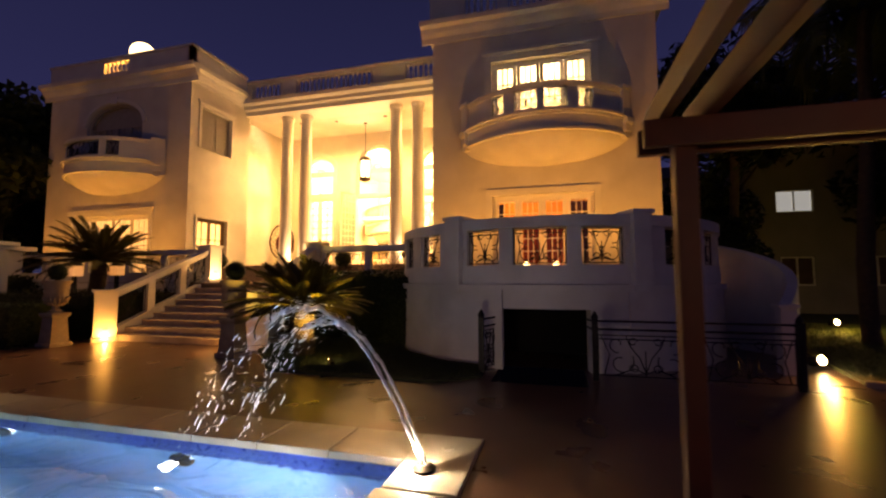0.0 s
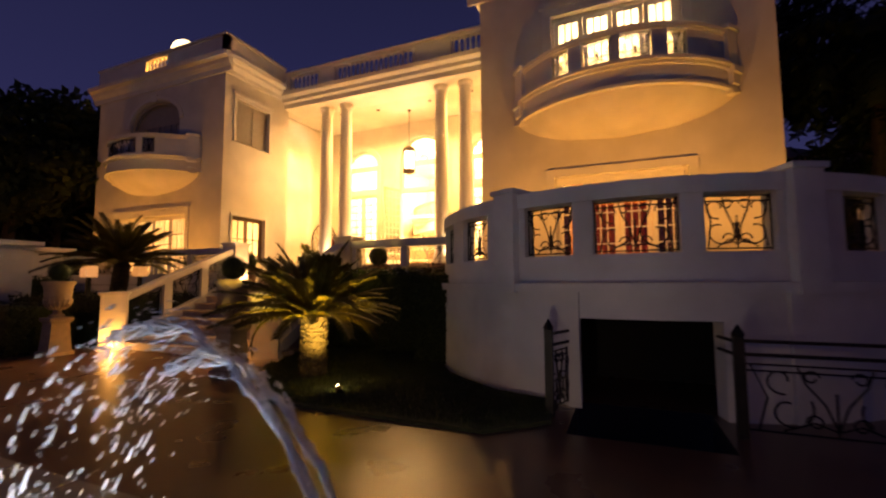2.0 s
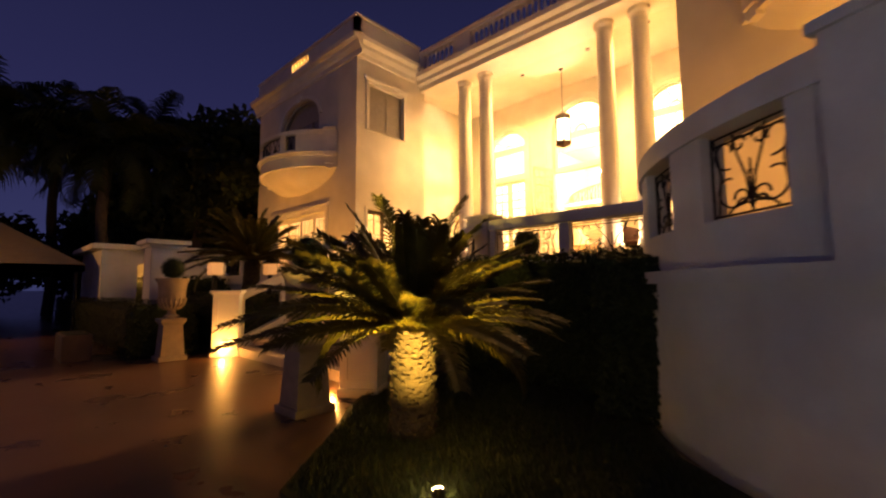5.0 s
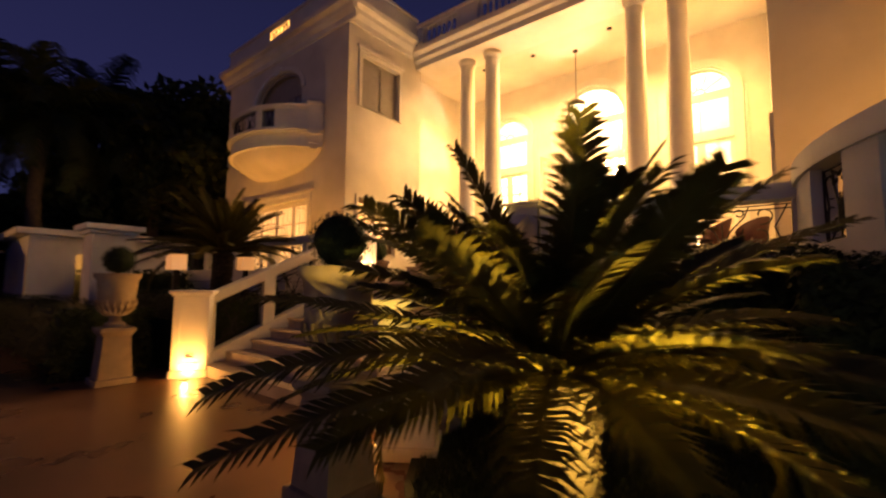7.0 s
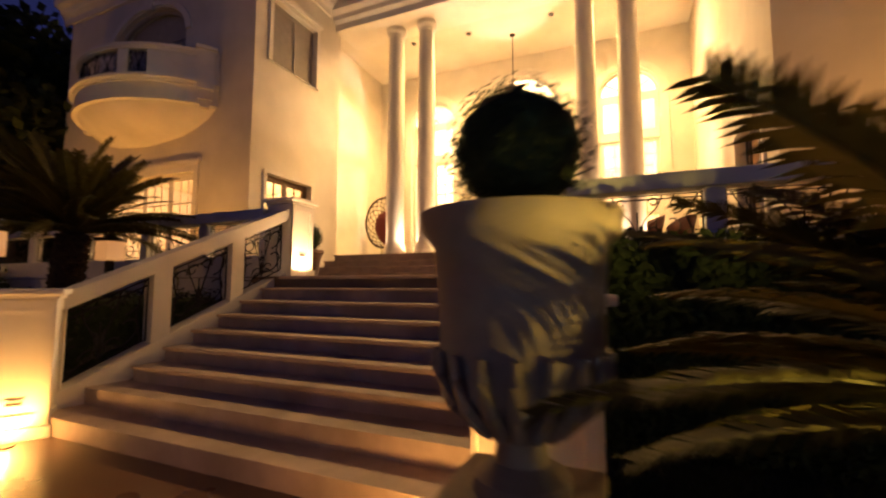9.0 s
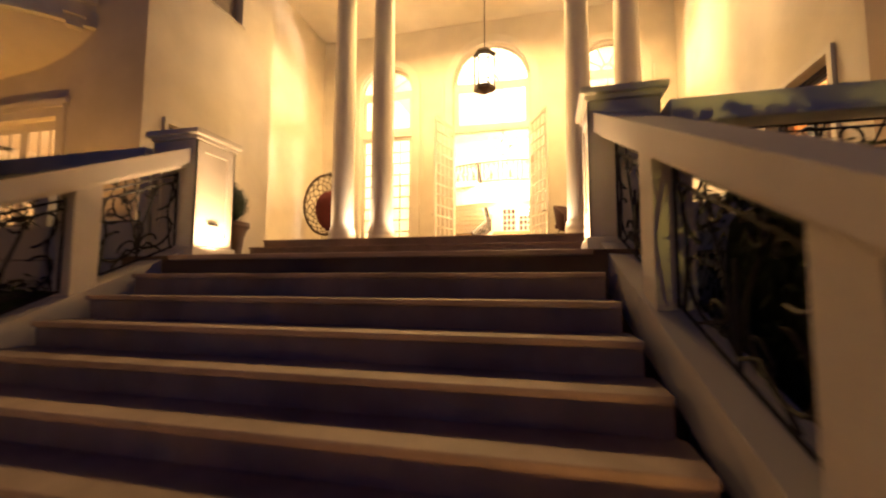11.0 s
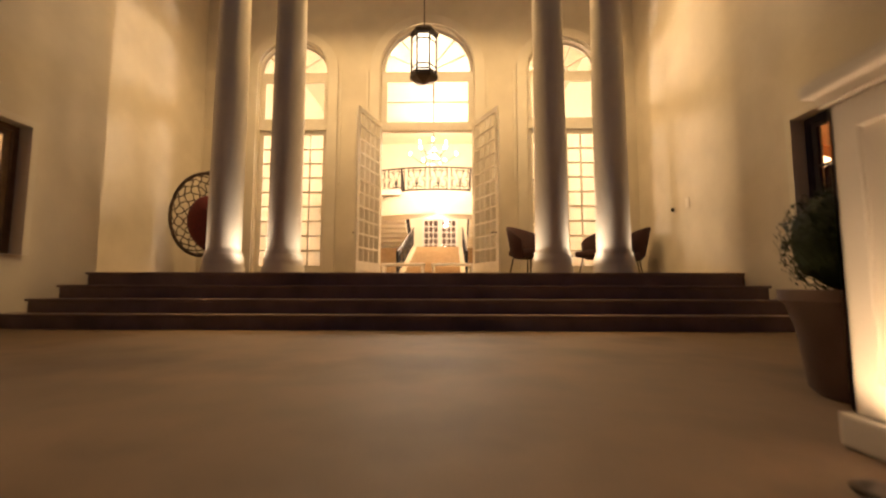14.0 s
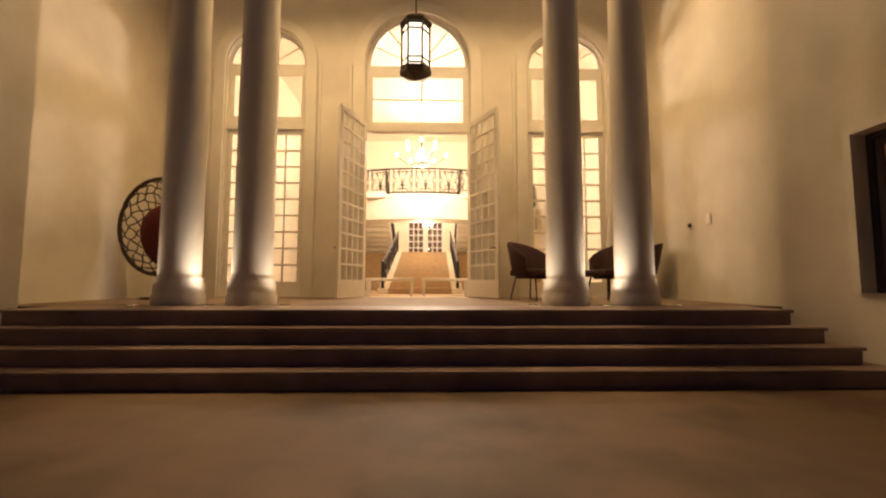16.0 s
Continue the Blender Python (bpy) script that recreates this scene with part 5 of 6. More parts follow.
# ---- garden ----
def frond(bm, length, droop, pitch, n=30, leaf=0.2, width=0.022, curl=0.35, start=0.12):
    """One pinnate leaf along local +X: a bent rib and two rows of narrow leaflets."""
    pts = []
    x, z, a = 0.0, 0.0, radians(pitch)
    for i in range(n + 1):
        pts.append(Vector((x, 0, z)))
        x += length / n * math.cos(a)
        z += length / n * math.sin(a)
        a -= radians(droop) / n * (0.5 + 1.2 * i / n)
    ribs = []
    for i, p in enumerate(pts):
        w = 0.014 * (1 - 0.8 * i / n)
        ribs.append((bm.verts.new(p + Vector((0, -w, 0))), bm.verts.new(p + Vector((0, 0, -w * 1.2))), bm.verts.new(p + Vector((0, w, 0)))))
    for a, b in zip(ribs, ribs[1:]):
        for k in range(3):
            bm.faces.new((a[k], a[(k + 1) % 3], b[(k + 1) % 3], b[k]))
    for i in range(int(n * start), n):
        p, d = pts[i], (pts[i + 1] - pts[i]).normalized()
        f = i / n
        ll = leaf * (0.55 + 0.9 * math.sin(math.pi * min(1, f * 0.85 + 0.12))) * random.uniform(0.88, 1.1)
        up = Vector((0, 1, 0)).cross(d) * -1
        for s in (-1, 1):
            way = (Vector((0, s, 0)) + d * (0.55 + 0.6 * f) + up * (0.42 - curl * 0.5) + Vector((random.uniform(-0.08, 0.08), 0, random.uniform(-0.1, 0.1)))).normalized()
            q = p + way * ll * 0.55
            tip = p + way * ll + Vector((0, 0, -curl * ll * random.uniform(0.4, 0.8)))
            w = d * width * 0.5
            k = 0 if s < 0 else 2
            v = [ribs[i][k], ribs[i + 1][k], bm.verts.new(q + w), bm.verts.new(q - w), bm.verts.new(tip)]
            bm.faces.new((v[0], v[1], v[2], v[3]))
            bm.faces.new((v[3], v[2], v[4]))
    return bm


def cycad(m, trunk_h, trunk_r, fronds, length, label, seed):
    random.seed(seed)
    root = thing("cycad", m, label, "cycad palm")
    bm = bmesh.new()
    prof = [(trunk_r * 1.15, 0), (trunk_r, 0.12)] + [(trunk_r * (1 + 0.05 * (i % 2)), 0.12 + (trunk_h - 0.12) * i / 10) for i in range(1, 11)] + [(trunk_r * 0.5, trunk_h + 0.08), (0, trunk_h + 0.1)]
    lathe(bm, prof, 18)
    part("trunk", bm, BARK, root, "shaggy brown trunk of old leaf bases", smooth=True)
    bm = bmesh.new()
    rows = int(trunk_h / 0.045)
    for k in range(rows):
        for i in range(18):
            a = 2 * math.pi * (i + 0.5 * (k % 2)) / 18 + random.uniform(-0.12, 0.12)
            z = random.uniform(0.02, 0.08) + (trunk_h - 0.05) * k / rows
            c, s = math.cos(a), math.sin(a)
            r = trunk_r * 0.97
            t, o = Vector((-s, c, 0)), Vector((c, s, 0))
            p = Vector((r * c, r * s, z))
            e = random.uniform(0.015, 0.06)
            v = [bm.verts.new(q) for q in (p - t * 0.036, p + t * 0.036, p + t * 0.02 + o * e + Vector((0, 0, 0.04)), p - t * 0.02 + o * e + Vector((0, 0, 0.04)), p + o * e * 0.2 + Vector((0, 0, 0.055)))]
            for q in ((0, 1, 2, 3), (3, 2, 4), (0, 3, 4), (1, 4, 2)):
                bm.faces.new([v[j] for j in q])
    tagged(part("bark_skin", bm, BARK, root), kind="stuff")
    for i in range(fronds):
        f = i / fronds
        bm = bmesh.new()
        pitch = 86 - 82 * f ** 0.72 + random.uniform(-7, 7)
        droop = 26 + 6 * f + random.uniform(-8, 12)
        if f > 0.86 and i % 4 == 0:
            droop += 75
        frond(bm, length * random.uniform(0.8, 1.12) * (0.79 + 0.27 * f), droop, pitch, 46, 0.17, 0.03)
        ob = part("frond", bm, FROND, root)
        ob.matrix_basis = Matrix.Translation((0, 0, trunk_h + 0.05)) @ pose(0, 0, 0, random.uniform(-25, 25), 0, 137.5 * i + random.uniform(-12, 12)) @ Matrix.Translation((trunk_r * 0.3, 0, 0))
    return root


cycad(pose(-4.74, 8.5, 0.0), 1.06, 0.21, 84, 1.6, "large cycad palm lit yellow-green from below on the lawn", 3)
cycad(pose(-14.4, 10.8, 0.0, 4, 6, 40), 2.3, 0.2, 84, 1.9, "dark leaning cycad palm beside the terrace", 5)


def ball_leaves(bm, r, n, size, at=(0, 0, 0), squash=1.0):
    """Small leaves scattered through a clipped ball's outer layer."""
    for _ in range(n):
        d = Vector((random.gauss(0, 1), random.gauss(0, 1), random.gauss(0, 1))).normalized()
        rr = r * random.uniform(0.82, 1.04)
        p = Vector(at) + Vector((d.x * rr, d.y * rr, d.z * rr * squash))
        t = d.orthogonal().normalized()
        t.rotate(Matrix.Rotation(random.uniform(0, 6.28), 3, d))
        b = d.cross(t)
        s = size * random.uniform(0.7, 1.3)
        o = d * s * random.uniform(-0.1, 0.7)
        v = [bm.verts.new(p + q) for q in (-t * s, b * s * 0.4 + o * 0.5, t * s + o, -b * s * 0.4 + o * 0.5)]
        bm.faces.new(v)
    return bm


def topiary(parent, r, z, n=900, leaf=0.026):
    bm = bmesh.new()
    bmesh.ops.create_icosphere(bm, subdivisions=2, radius=r * 0.86, matrix=Matrix.Translation((0, 0, z)))
    ball_leaves(bm, r, n, leaf, (0, 0, z))
    part("topiary_ball", bm, LEAF, parent, "clipped dark green ball")
    part("stem", lathe(bmesh.new(), [(0.03, z - r - 0.25), (0.025, z - r * 0.7)], 8), TREE_BARK, parent)


def urn_pedestal(x, y, label):
    p = thing("urn_pedestal", pose(x, y, 0), label, "pedestal", "urn pedestals")
    part("plinth", boxed(-0.27, -0.27, 0, 0.27, 0.27, 0.1, 0.02), TERRACOTTA, p)
    bm = bmesh.new()
    for z0, z1, w0, w1 in ((0.1, 0.74, 0.22, 0.18), (0.74, 0.81, 0.18, 0.23)):
        vs = [bm.verts.new((sx * w, sy * w, z)) for z, w in ((z0, w0), (z1, w1)) for sx, sy in ((-1, -1), (1, -1), (1, 1), (-1, 1))]
        for q in ((0, 1, 5, 4), (1, 2, 6, 5), (2, 3, 7, 6), (3, 0, 4, 7), (3, 2, 1, 0), (4, 5, 6, 7)):
            bm.faces.new([vs[i] for i in q])
    part("shaft", bm, TERRACOTTA, p)
    part("cap", boxed(-0.24, -0.24, 0.81, 0.24, 0.24, 0.88, 0.02), TERRACOTTA, p)
    return p


def urn(x, y, z, label, n):
    u = thing("garden_urn", pose(x, y, z), label, "urn", "stair urns")
    prof = [(0.15, 0.0), (0.15, 0.05), (0.085, 0.09), (0.075, 0.17), (0.16, 0.23), (0.23, 0.31), (0.255, 0.42), (0.258, 0.6), (0.275, 0.74), (0.315, 0.79), (0.32, 0.85), (0.28, 0.85), (0.25, 0.77), (0.0, 0.75)]
    part("bowl", lathe(bmesh.new(), prof, 28), TERRACOTTA, u, smooth=True)
    data = None
    for i in range(18):
        if data is None:
            rib = part("rib", tube(bmesh.new(), [(0.13, 0, 0.2), (0.225, 0, 0.28), (0.262, 0, 0.37), (0.266, 0, 0.43)], 0.03, 6, 0.45), TERRACOTTA, u, smooth=True)
            data = rib.data
        else:
            piece("rib", data, u, pose(0, 0, 0, 0, 0, 20 * i))
    random.seed(n)
    topiary(u, 0.24, 1.06, 2200, 0.015)
    return u


urn_pedestal(-6.43, 8.27, "weathered square stone pedestal under a planted urn")
urn_pedestal(-12.08, 8.27, "weathered square stone pedestal under a planted urn")
urn(-6.43, 8.27, 0.88, "weathered stone urn with a clipped ball shrub", 11)
urn(-12.08, 8.27, 0.88, "weathered stone urn with a clipped ball shrub", 12)
for x, y in ((-6.64, 13.77), (-12.0, 13.77)):
    pot = thing("terrace_pot", pose(x, y, TERRACE), "round clay pot with a clipped ball shrub on the terrace", "plant pot", "terrace pots")
    part("pot", lathe(bmesh.new(), [(0.2, 0.0), (0.24, 0.04), (0.28, 0.35), (0.32, 0.48), (0.35, 0.5), (0.35, 0.56), (0.3, 0.56), (0.28, 0.5), (0.0, 0.48)], 24), DARK_CLAY, pot, smooth=True)
    for i in range(3):
        a = 2.1 * i
        part("foot", boxed(0.16 * math.cos(a) - 0.03, 0.16 * math.sin(a) - 0.03, -0.0, 0.16 * math.cos(a) + 0.03, 0.16 * math.sin(a) + 0.03, 0.04), DARK_CLAY, pot)
    topiary(pot, 0.33, 0.82, 2200, 0.02)

# spot fixtures
def spot_fixture(x, y, z, aim, label, group="garden spots", stake=True, size=1.0):
    s = thing("garden_spot", Matrix.Translation((x, y, z)) @ Matrix.Rotation(radians(aim), 4, "Z"), label, "garden light", group)
    part("housing", tube(bmesh.new(), [(-0.07 * size, 0, 0.05), (0.03 * size, 0, 0.1)], 0.05 * size, 12), IRON, s, smooth=True)
    part("lens", tube(bmesh.new(), [(0.032 * size, 0, 0.101), (0.04 * size, 0, 0.105)], 0.043 * size, 12), SPOT_GLASS, s, "glowing lens")
    part("stake", tube(bmesh.new(), [(-0.02, 0, 0.0), (-0.02, 0, 0.06)], 0.012, 6), IRON, s)
    return s


for x, y, z in ((-11.44, 9.1, 0.0), (-6.9, 8.95, 0.0), (-11.0, 12.72, TERRACE + 0.004), (-7.6, 12.72, TERRACE + 0.004)):
    tagged(copy_thing(up, pose(x, y, z)), "round recessed floor uplight glowing beside a pedestal", "floor light", "pedestal uplights")
spot_fixture(-3.55, 7.62, 0.05, 140, "small lit spot in the grass aimed at the cycad")
spot_fixture(9.3, 16.5, 0.25, -60, "bright lit spot on the lawn", size=2.0)
spot_fixture(5.55, 9.8, 0.1, -60, "bright lit spot at the lawn's edge", size=2.0)

# ---- lawn bed under the cycad ----
BED = [(-4.6, 7.05), (-1.2, 6.98), (-0.55, 7.6), (-0.6, 8.5), (-1.5, 8.75), (-2.6, 9.6), (-3.3, 10.8), (-3.6, 12.4), (-6.7, 12.4), (-6.75, 9.6), (-6.1, 8.7), (-5.4, 8.0)]
bm = bmesh.new()
lo = [bm.verts.new((x, y, 0.0)) for x, y in BED]
hi = [bm.verts.new((x, y, 0.05)) for x, y in BED]
bm.faces.new(hi)
for i in range(len(BED)):
    j = (i + 1) % len(BED)
    bm.faces.new((lo[i], lo[j], hi[j], hi[i]))
structure("lawn_bed", bm, SOIL, "dark lawn bed below the round terrace")


def inside(x, y, poly):
    hit = False
    for (x0, y0), (x1, y1) in zip(poly, poly[1:] + poly[:1]):
        if (y0 > y) != (y1 > y) and x < (x1 - x0) * (y - y0) / (y1 - y0) + x0:
            hit = not hit
    return hit


def grass(name, poly, z, n, h, label):
    xs, ys = [p[0] for p in poly], [p[1] for p in poly]
    verts, faces = [], []
    made = 0
    while made < n:
        x, y = random.uniform(min(xs), max(xs)), random.uniform(min(ys), max(ys))
        if not inside(x, y, poly):
            continue
        made += 1
        a, hh = random.uniform(0, 6.28), h * random.uniform(0.6, 1.4)
        dx, dy = math.cos(a) * 0.006, math.sin(a) * 0.006
        lx, ly = random.uniform(-0.03, 0.03), random.uniform(-0.03, 0.03)
        k = len(verts)
        verts += [(x - dx, y - dy, z), (x + dx, y + dy, z), (x + lx, y + ly, z + hh)]
        faces.append((k, k + 1, k + 2))
    me = bpy.data.meshes.new(name)
    me.from_pydata(verts, [], faces)
    me.materials.append(GRASS)
    return tagged(new(name, me), label, "grass", kind="stuff")


random.seed(21)
grass("grass", [(-4.6, 7.1), (-1.2, 7.02), (-0.6, 7.6), (-0.65, 8.4), (-1.6, 8.7), (-2.7, 9.6), (-3.4, 10.8), (-3.7, 11.5), (-6.5, 11.5), (-6.7, 9.7), (-6.05, 8.75), (-5.4, 8.05)], 0.05, 42000, 0.055, "short dark lawn grass round the cycad")


def hedge(name, x0, y0, z0, x1, y1, z1, n, label, leaf=0.05, round_by=0.25):
    """A rounded mass of shrub: a dark core with leaves scattered over its skin."""
    root = thing(name, pose((x0 + x1) / 2, (y0 + y1) / 2, z0), label, "hedge")
    w, d, h = x1 - x0, y1 - y0, z1 - z0
    bm = boxed(-w / 2 + 0.06, -d / 2 + 0.06, 0, w / 2 - 0.06, d / 2 - 0.06, h - 0.06, min(round_by, h / 3, d / 3))
    part("core", bm, LEAF, root)
    verts, faces = [], []
    for _ in range(n):
        face = random.random()
        u, v = random.uniform(-1, 1), random.uniform(0, 1)
        if face < 0.4:
            p, nn = Vector((u * w / 2, -d / 2, v * h)), Vector((0, -1, 0.2))
        elif face < 0.75:
            p, nn = Vector((u * w / 2, random.uniform(-1, 1) * d / 2, h)), Vector((0, 0, 1))
        else:
            sx = 1 if random.random() < 0.5 else -1
            p, nn = Vector((sx * w / 2, random.uniform(-1, 1) * d / 2, v * h)), Vector((sx, 0, 0.2))
        e = 0.09 * noise.noise(p * 2.2) + random.uniform(-0.05, 0.05)
        p += nn.normalized() * e
        t = nn.orthogonal().normalized()
        t.rotate(Matrix.Rotation(random.uniform(0, 6.28), 3, nn))
        b = nn.cross(t).normalized()
        s = leaf * random.uniform(0.6, 1.3)
        o = nn.normalized() * s * random.uniform(0, 0.8)
        k = len(verts)
        verts += [p - t * s, p + b * s * 0.4 + o * 0.5, p + t * s + o, p - b * s * 0.4 + o * 0.5]
        faces.append((k, k + 1, k + 2, k + 3))
    me = bpy.data.meshes.new("leaves")
    me.from_pydata([tuple(v) for v in verts], [], faces)
    me.materials.append(LEAF)
    ob = new("leaves", me)
    ob.parent = root
    tagged(ob, kind="stuff")
    return root


random.seed(8)
hedge("hedge_terrace", -6.6, 11.05, 0.05, -3.35, 12.35, 1.95, 9000, "dense dark shrub hedge below the terrace balustrade")
hedge("hedge_shrub", -3.6, 10.3, 0.05, -2.7, 11.6, 1.8, 4200, "dark overhanging end of the shrub hedge by the basement wall")
hedge("hedge_west", -26.0, 7.6, 0.0, -12.7, 9.0, 1.15, 9000, "long dark clipped hedge beside the paving")
hedge("hedge_corner", -17.5, 9.2, 0.0, -12.2, 12.3, 1.35, 9000, "dark shrubs below the terrace's side")
hedge("hedge_far_west", -42, 9.5, 0.0, -19.0, 12.0, 1.9, 9000, "dark tall hedge at the garden's far side", 0.09)

# ---- fountain jets over the pool corner ----
for k, (dx, reach, hh, dy) in enumerate(((0.0, 2.3, 1.42, -0.25), (0.05, 2.0, 1.28, -0.05))):
    jet = thing("water_jet", pose(-0.42 + dx, 3.78, 0.06), "arching white fountain jet breaking into drops", "fountain jet", "fountain jets")
    random.seed(40 + k)
    pts = []
    for i in range(41):
        f = i / 40
        pts.append(Vector((-reach * f, dy * f, hh * 4 * f * (1 - f))))
    bm = bmesh.new()
    for strand in range(5):
        jit = [p + Vector((0, random.uniform(-1, 1), random.uniform(-1, 1))) * (0.012 + 0.05 * (i / 40)) for i, p in enumerate(pts[:27])]
        tube(bm, jit, 0.012, 6, 0.6)
    part("stream", bm, JET, jet, smooth=True)
    bm = bmesh.new()
    for i in range(330):
        f = 0.3 + 0.66 * random.random() ** 0.8
        p = Vector((-reach * f, dy * f, hh * 4 * f * (1 - f)))
        s = 0.02 + 0.13 * max(0, f - 0.3)
        p += Vector((random.gauss(0, s), random.gauss(0, s), random.gauss(0, s)))
        if p.z < -0.16:
            continue
        r = random.uniform(0.002, 0.004) if i % 4 else random.uniform(0.004, 0.01)
        d = Vector((-1, 0, 4 * hh / reach * (1 - 2 * f))).normalized()
        m = Matrix.Translation(p) @ d.to_track_quat("Z", "Y").to_matrix().to_4x4() @ Matrix.Diagonal((r, r * random.uniform(0.6, 1), min(0.12, r * random.uniform(3, 9)), 1))
        bmesh.ops.create_icosphere(bm, subdivisions=1, radius=1, matrix=m)
    tagged(part("spray", bm, JET, jet, smooth=True), kind="stuff")
noz = thing("fountain_nozzle", pose(-0.4, 3.78, 0.034), "small round metal fountain nozzle with a lamp", "nozzle")
part("ring", lathe(bmesh.new(), [(0.1, 0), (0.11, 0.02), (0.06, 0.06), (0.045, 0.06)], 20), BRONZE, noz)
part("lens", lathe(bmesh.new(), [(0.045, 0.02), (0.04, 0.05), (0.0, 0.06)], 16), SPOT_GLASS, noz, "glowing lens")

# ---- pergola ----
per = thing("pergola", pose(1.59, 2.97, 0) @ Matrix.Diagonal((1, 1, 0.967, 1)), "dark red timber pergola post and beams", "pergola")
part("post", boxed(-0.065, -0.065, 0, 0.065, 0.065, 2.7, 0.012), WOOD_DARK, per)
part("post_foot", boxed(-0.13, -0.13, 0, 0.13, 0.13, 0.16, 0.012), IRON, per)
for y in (-0.13, 0.07):
    part("beam", boxed(-0.25, y, 2.66, 6.0, y + 0.06, 2.84, 0.008), WOOD_DARK, per)
for x in (-0.16, 0.1):
    part("rafter", boxed(x, -5.5, 2.845, x + 0.07, 0.35, 3.03, 0.008), WOOD_DARK, per)
for x in (2.0, 4.0):
    part("rafter", boxed(x, -5.5, 2.845, x + 0.07, 0.35, 3.03, 0.008), WOOD_DARK, per)
part("far_post", boxed(5.7, -0.1, 0, 5.9, 0.1, 2.62, 0.012), WOOD_DARK, per)
part("back_post", boxed(-0.1, -5.4, 0, 0.1, -5.2, 2.845, 0.012), WOOD_DARK, per)

# ---- iron fence in front of the basement ----
fence = thing("iron_fence", pose(0, 7.9, 0), "black iron fence with two rails and scroll panels", "fence")
for x in (-0.6, 1.4, 3.0, 4.42):
    bm = boxed(x - 0.05, -0.05, 0, x + 0.05, 0.05, 1.06, 0.006)
    lathe(bm, [(0.06, 1.06), (0.065, 1.09), (0.0, 1.2)], 4, (x, 0, 0))
    part("post", bm, IRON, fence)
for z in (0.86, 1.0):
    part("rail", boxed(1.35, -0.02, z, 4.42, 0.02, z + 0.035), IRON, fence)
    part("side_rail", tube(bmesh.new(), [(-0.6, 0, z), (-0.42, 0.5, z)], 0.02, 6), IRON, fence)
    part("gate_rail", tube(bmesh.new(), [(1.4, 0, z), (1.3, 0.5, z)], 0.02, 6), IRON, fence)
for x, w in ((2.2, 1.5), (3.7, 1.3)):
    iron_panel("scroll_panel", w, 0.72, pose(x, 0, 0.08), fence, 0, 0.011)
iron_panel("scroll_panel", 0.44, 0.72, pose(-0.51, 0.25, 0.08, 0, 0, 70), fence, 0, 0.011)

# ---- ramp wall and lawn on the tower's far side ----
bm = bmesh.new()
n = 24
rows = []
for i in range(n + 1):
    f = i / n
    x = 4.7 + 0.15 * f + 0.9 * math.sin(math.pi * f)
    y = 12.9 - 3.4 * f
    top = 2.65 - 1.5 * f ** 1.2
    rows.append([bm.verts.new(p) for p in ((x - 0.1, y, 0), (x + 0.1, y, 0), (x + 0.1, y, top), (x - 0.1, y, top))])
for a, b in zip(rows, rows[1:]):
    for k in range(4):
        bm.faces.new((a[k], a[(k + 1) % 4], b[(k + 1) % 4], b[k]))
bm.faces.new(rows[0][::-1])
bm.faces.new(rows[-1])
structure("wall_ramp", bm, WHITE_STUCCO, "curved plaster ramp wall falling towards the garden", True)
rp = thing("ramp_balusters", pose(0, 0, 0), "short row of plaster balusters at the head of the ramp", "balustrade", kind="structure")
for k in range(7):
    f = 0.02 + 0.03 * k
    bx, by = 4.7 + 0.15 * f + 0.9 * math.sin(math.pi * f), 12.9 - 3.4 * f
    part("baluster", lathe(bmesh.new(), [(0.05, 0.0), (0.05, 0.04), (0.03, 0.08), (0.055, 0.2), (0.03, 0.4), (0.05, 0.46), (0.05, 0.5)], 8, (bx + 0.13, by, 1.62 - 0.09 * k)), TRIM, rp, smooth=True)
gp = thing("gate_pillar", pose(4.85, 9.3, 0), "slim plaster pillar at the foot of the ramp", "pillar")
part("shaft", boxed(-0.13, -0.13, 0, 0.13, 0.13, 1.2, 0.01), TRIM, gp)
part("cap", boxed(-0.17, -0.17, 1.2, 0.17, 0.17, 1.28, 0.015), TRIM, gp)
LAWN = [(5.6, 8.6), (14, 3.5), (40, 3.5), (40, 40), (6.2, 40), (6.2, 11.5)]
bm = bmesh.new()
hi = [bm.verts.new((x, y, 0.06)) for x, y in LAWN]
lo = [bm.verts.new((x, y, 0.0)) for x, y in LAWN]
bm.faces.new(hi)
for i in range(len(LAWN)):
    j = (i + 1) % len(LAWN)
    bm.faces.new((lo[i], lo[j], hi[j], hi[i]))
structure("lawn_east", bm, SOIL, "dark lawn beside the house")
grass("grass", [(5.7, 8.8), (10.5, 6.0), (13, 10), (12, 19), (7, 19), (6.4, 11.5)], 0.06, 22000, 0.07, "lawn grass lit by spots")
kerb = bmesh.new()
d = (Vector((14, 3.5, 0)) - Vector((5.6, 8.6, 0)))
box(kerb, 0, -0.12, 0, d.length, 0.0, 0.1, 0.01, Matrix.Translation((5.6, 8.6, 0)) @ Matrix.Rotation(math.atan2(d.y, d.x), 4, "Z"))
structure("kerb", kerb, COPING, "pale stone lawn kerb")

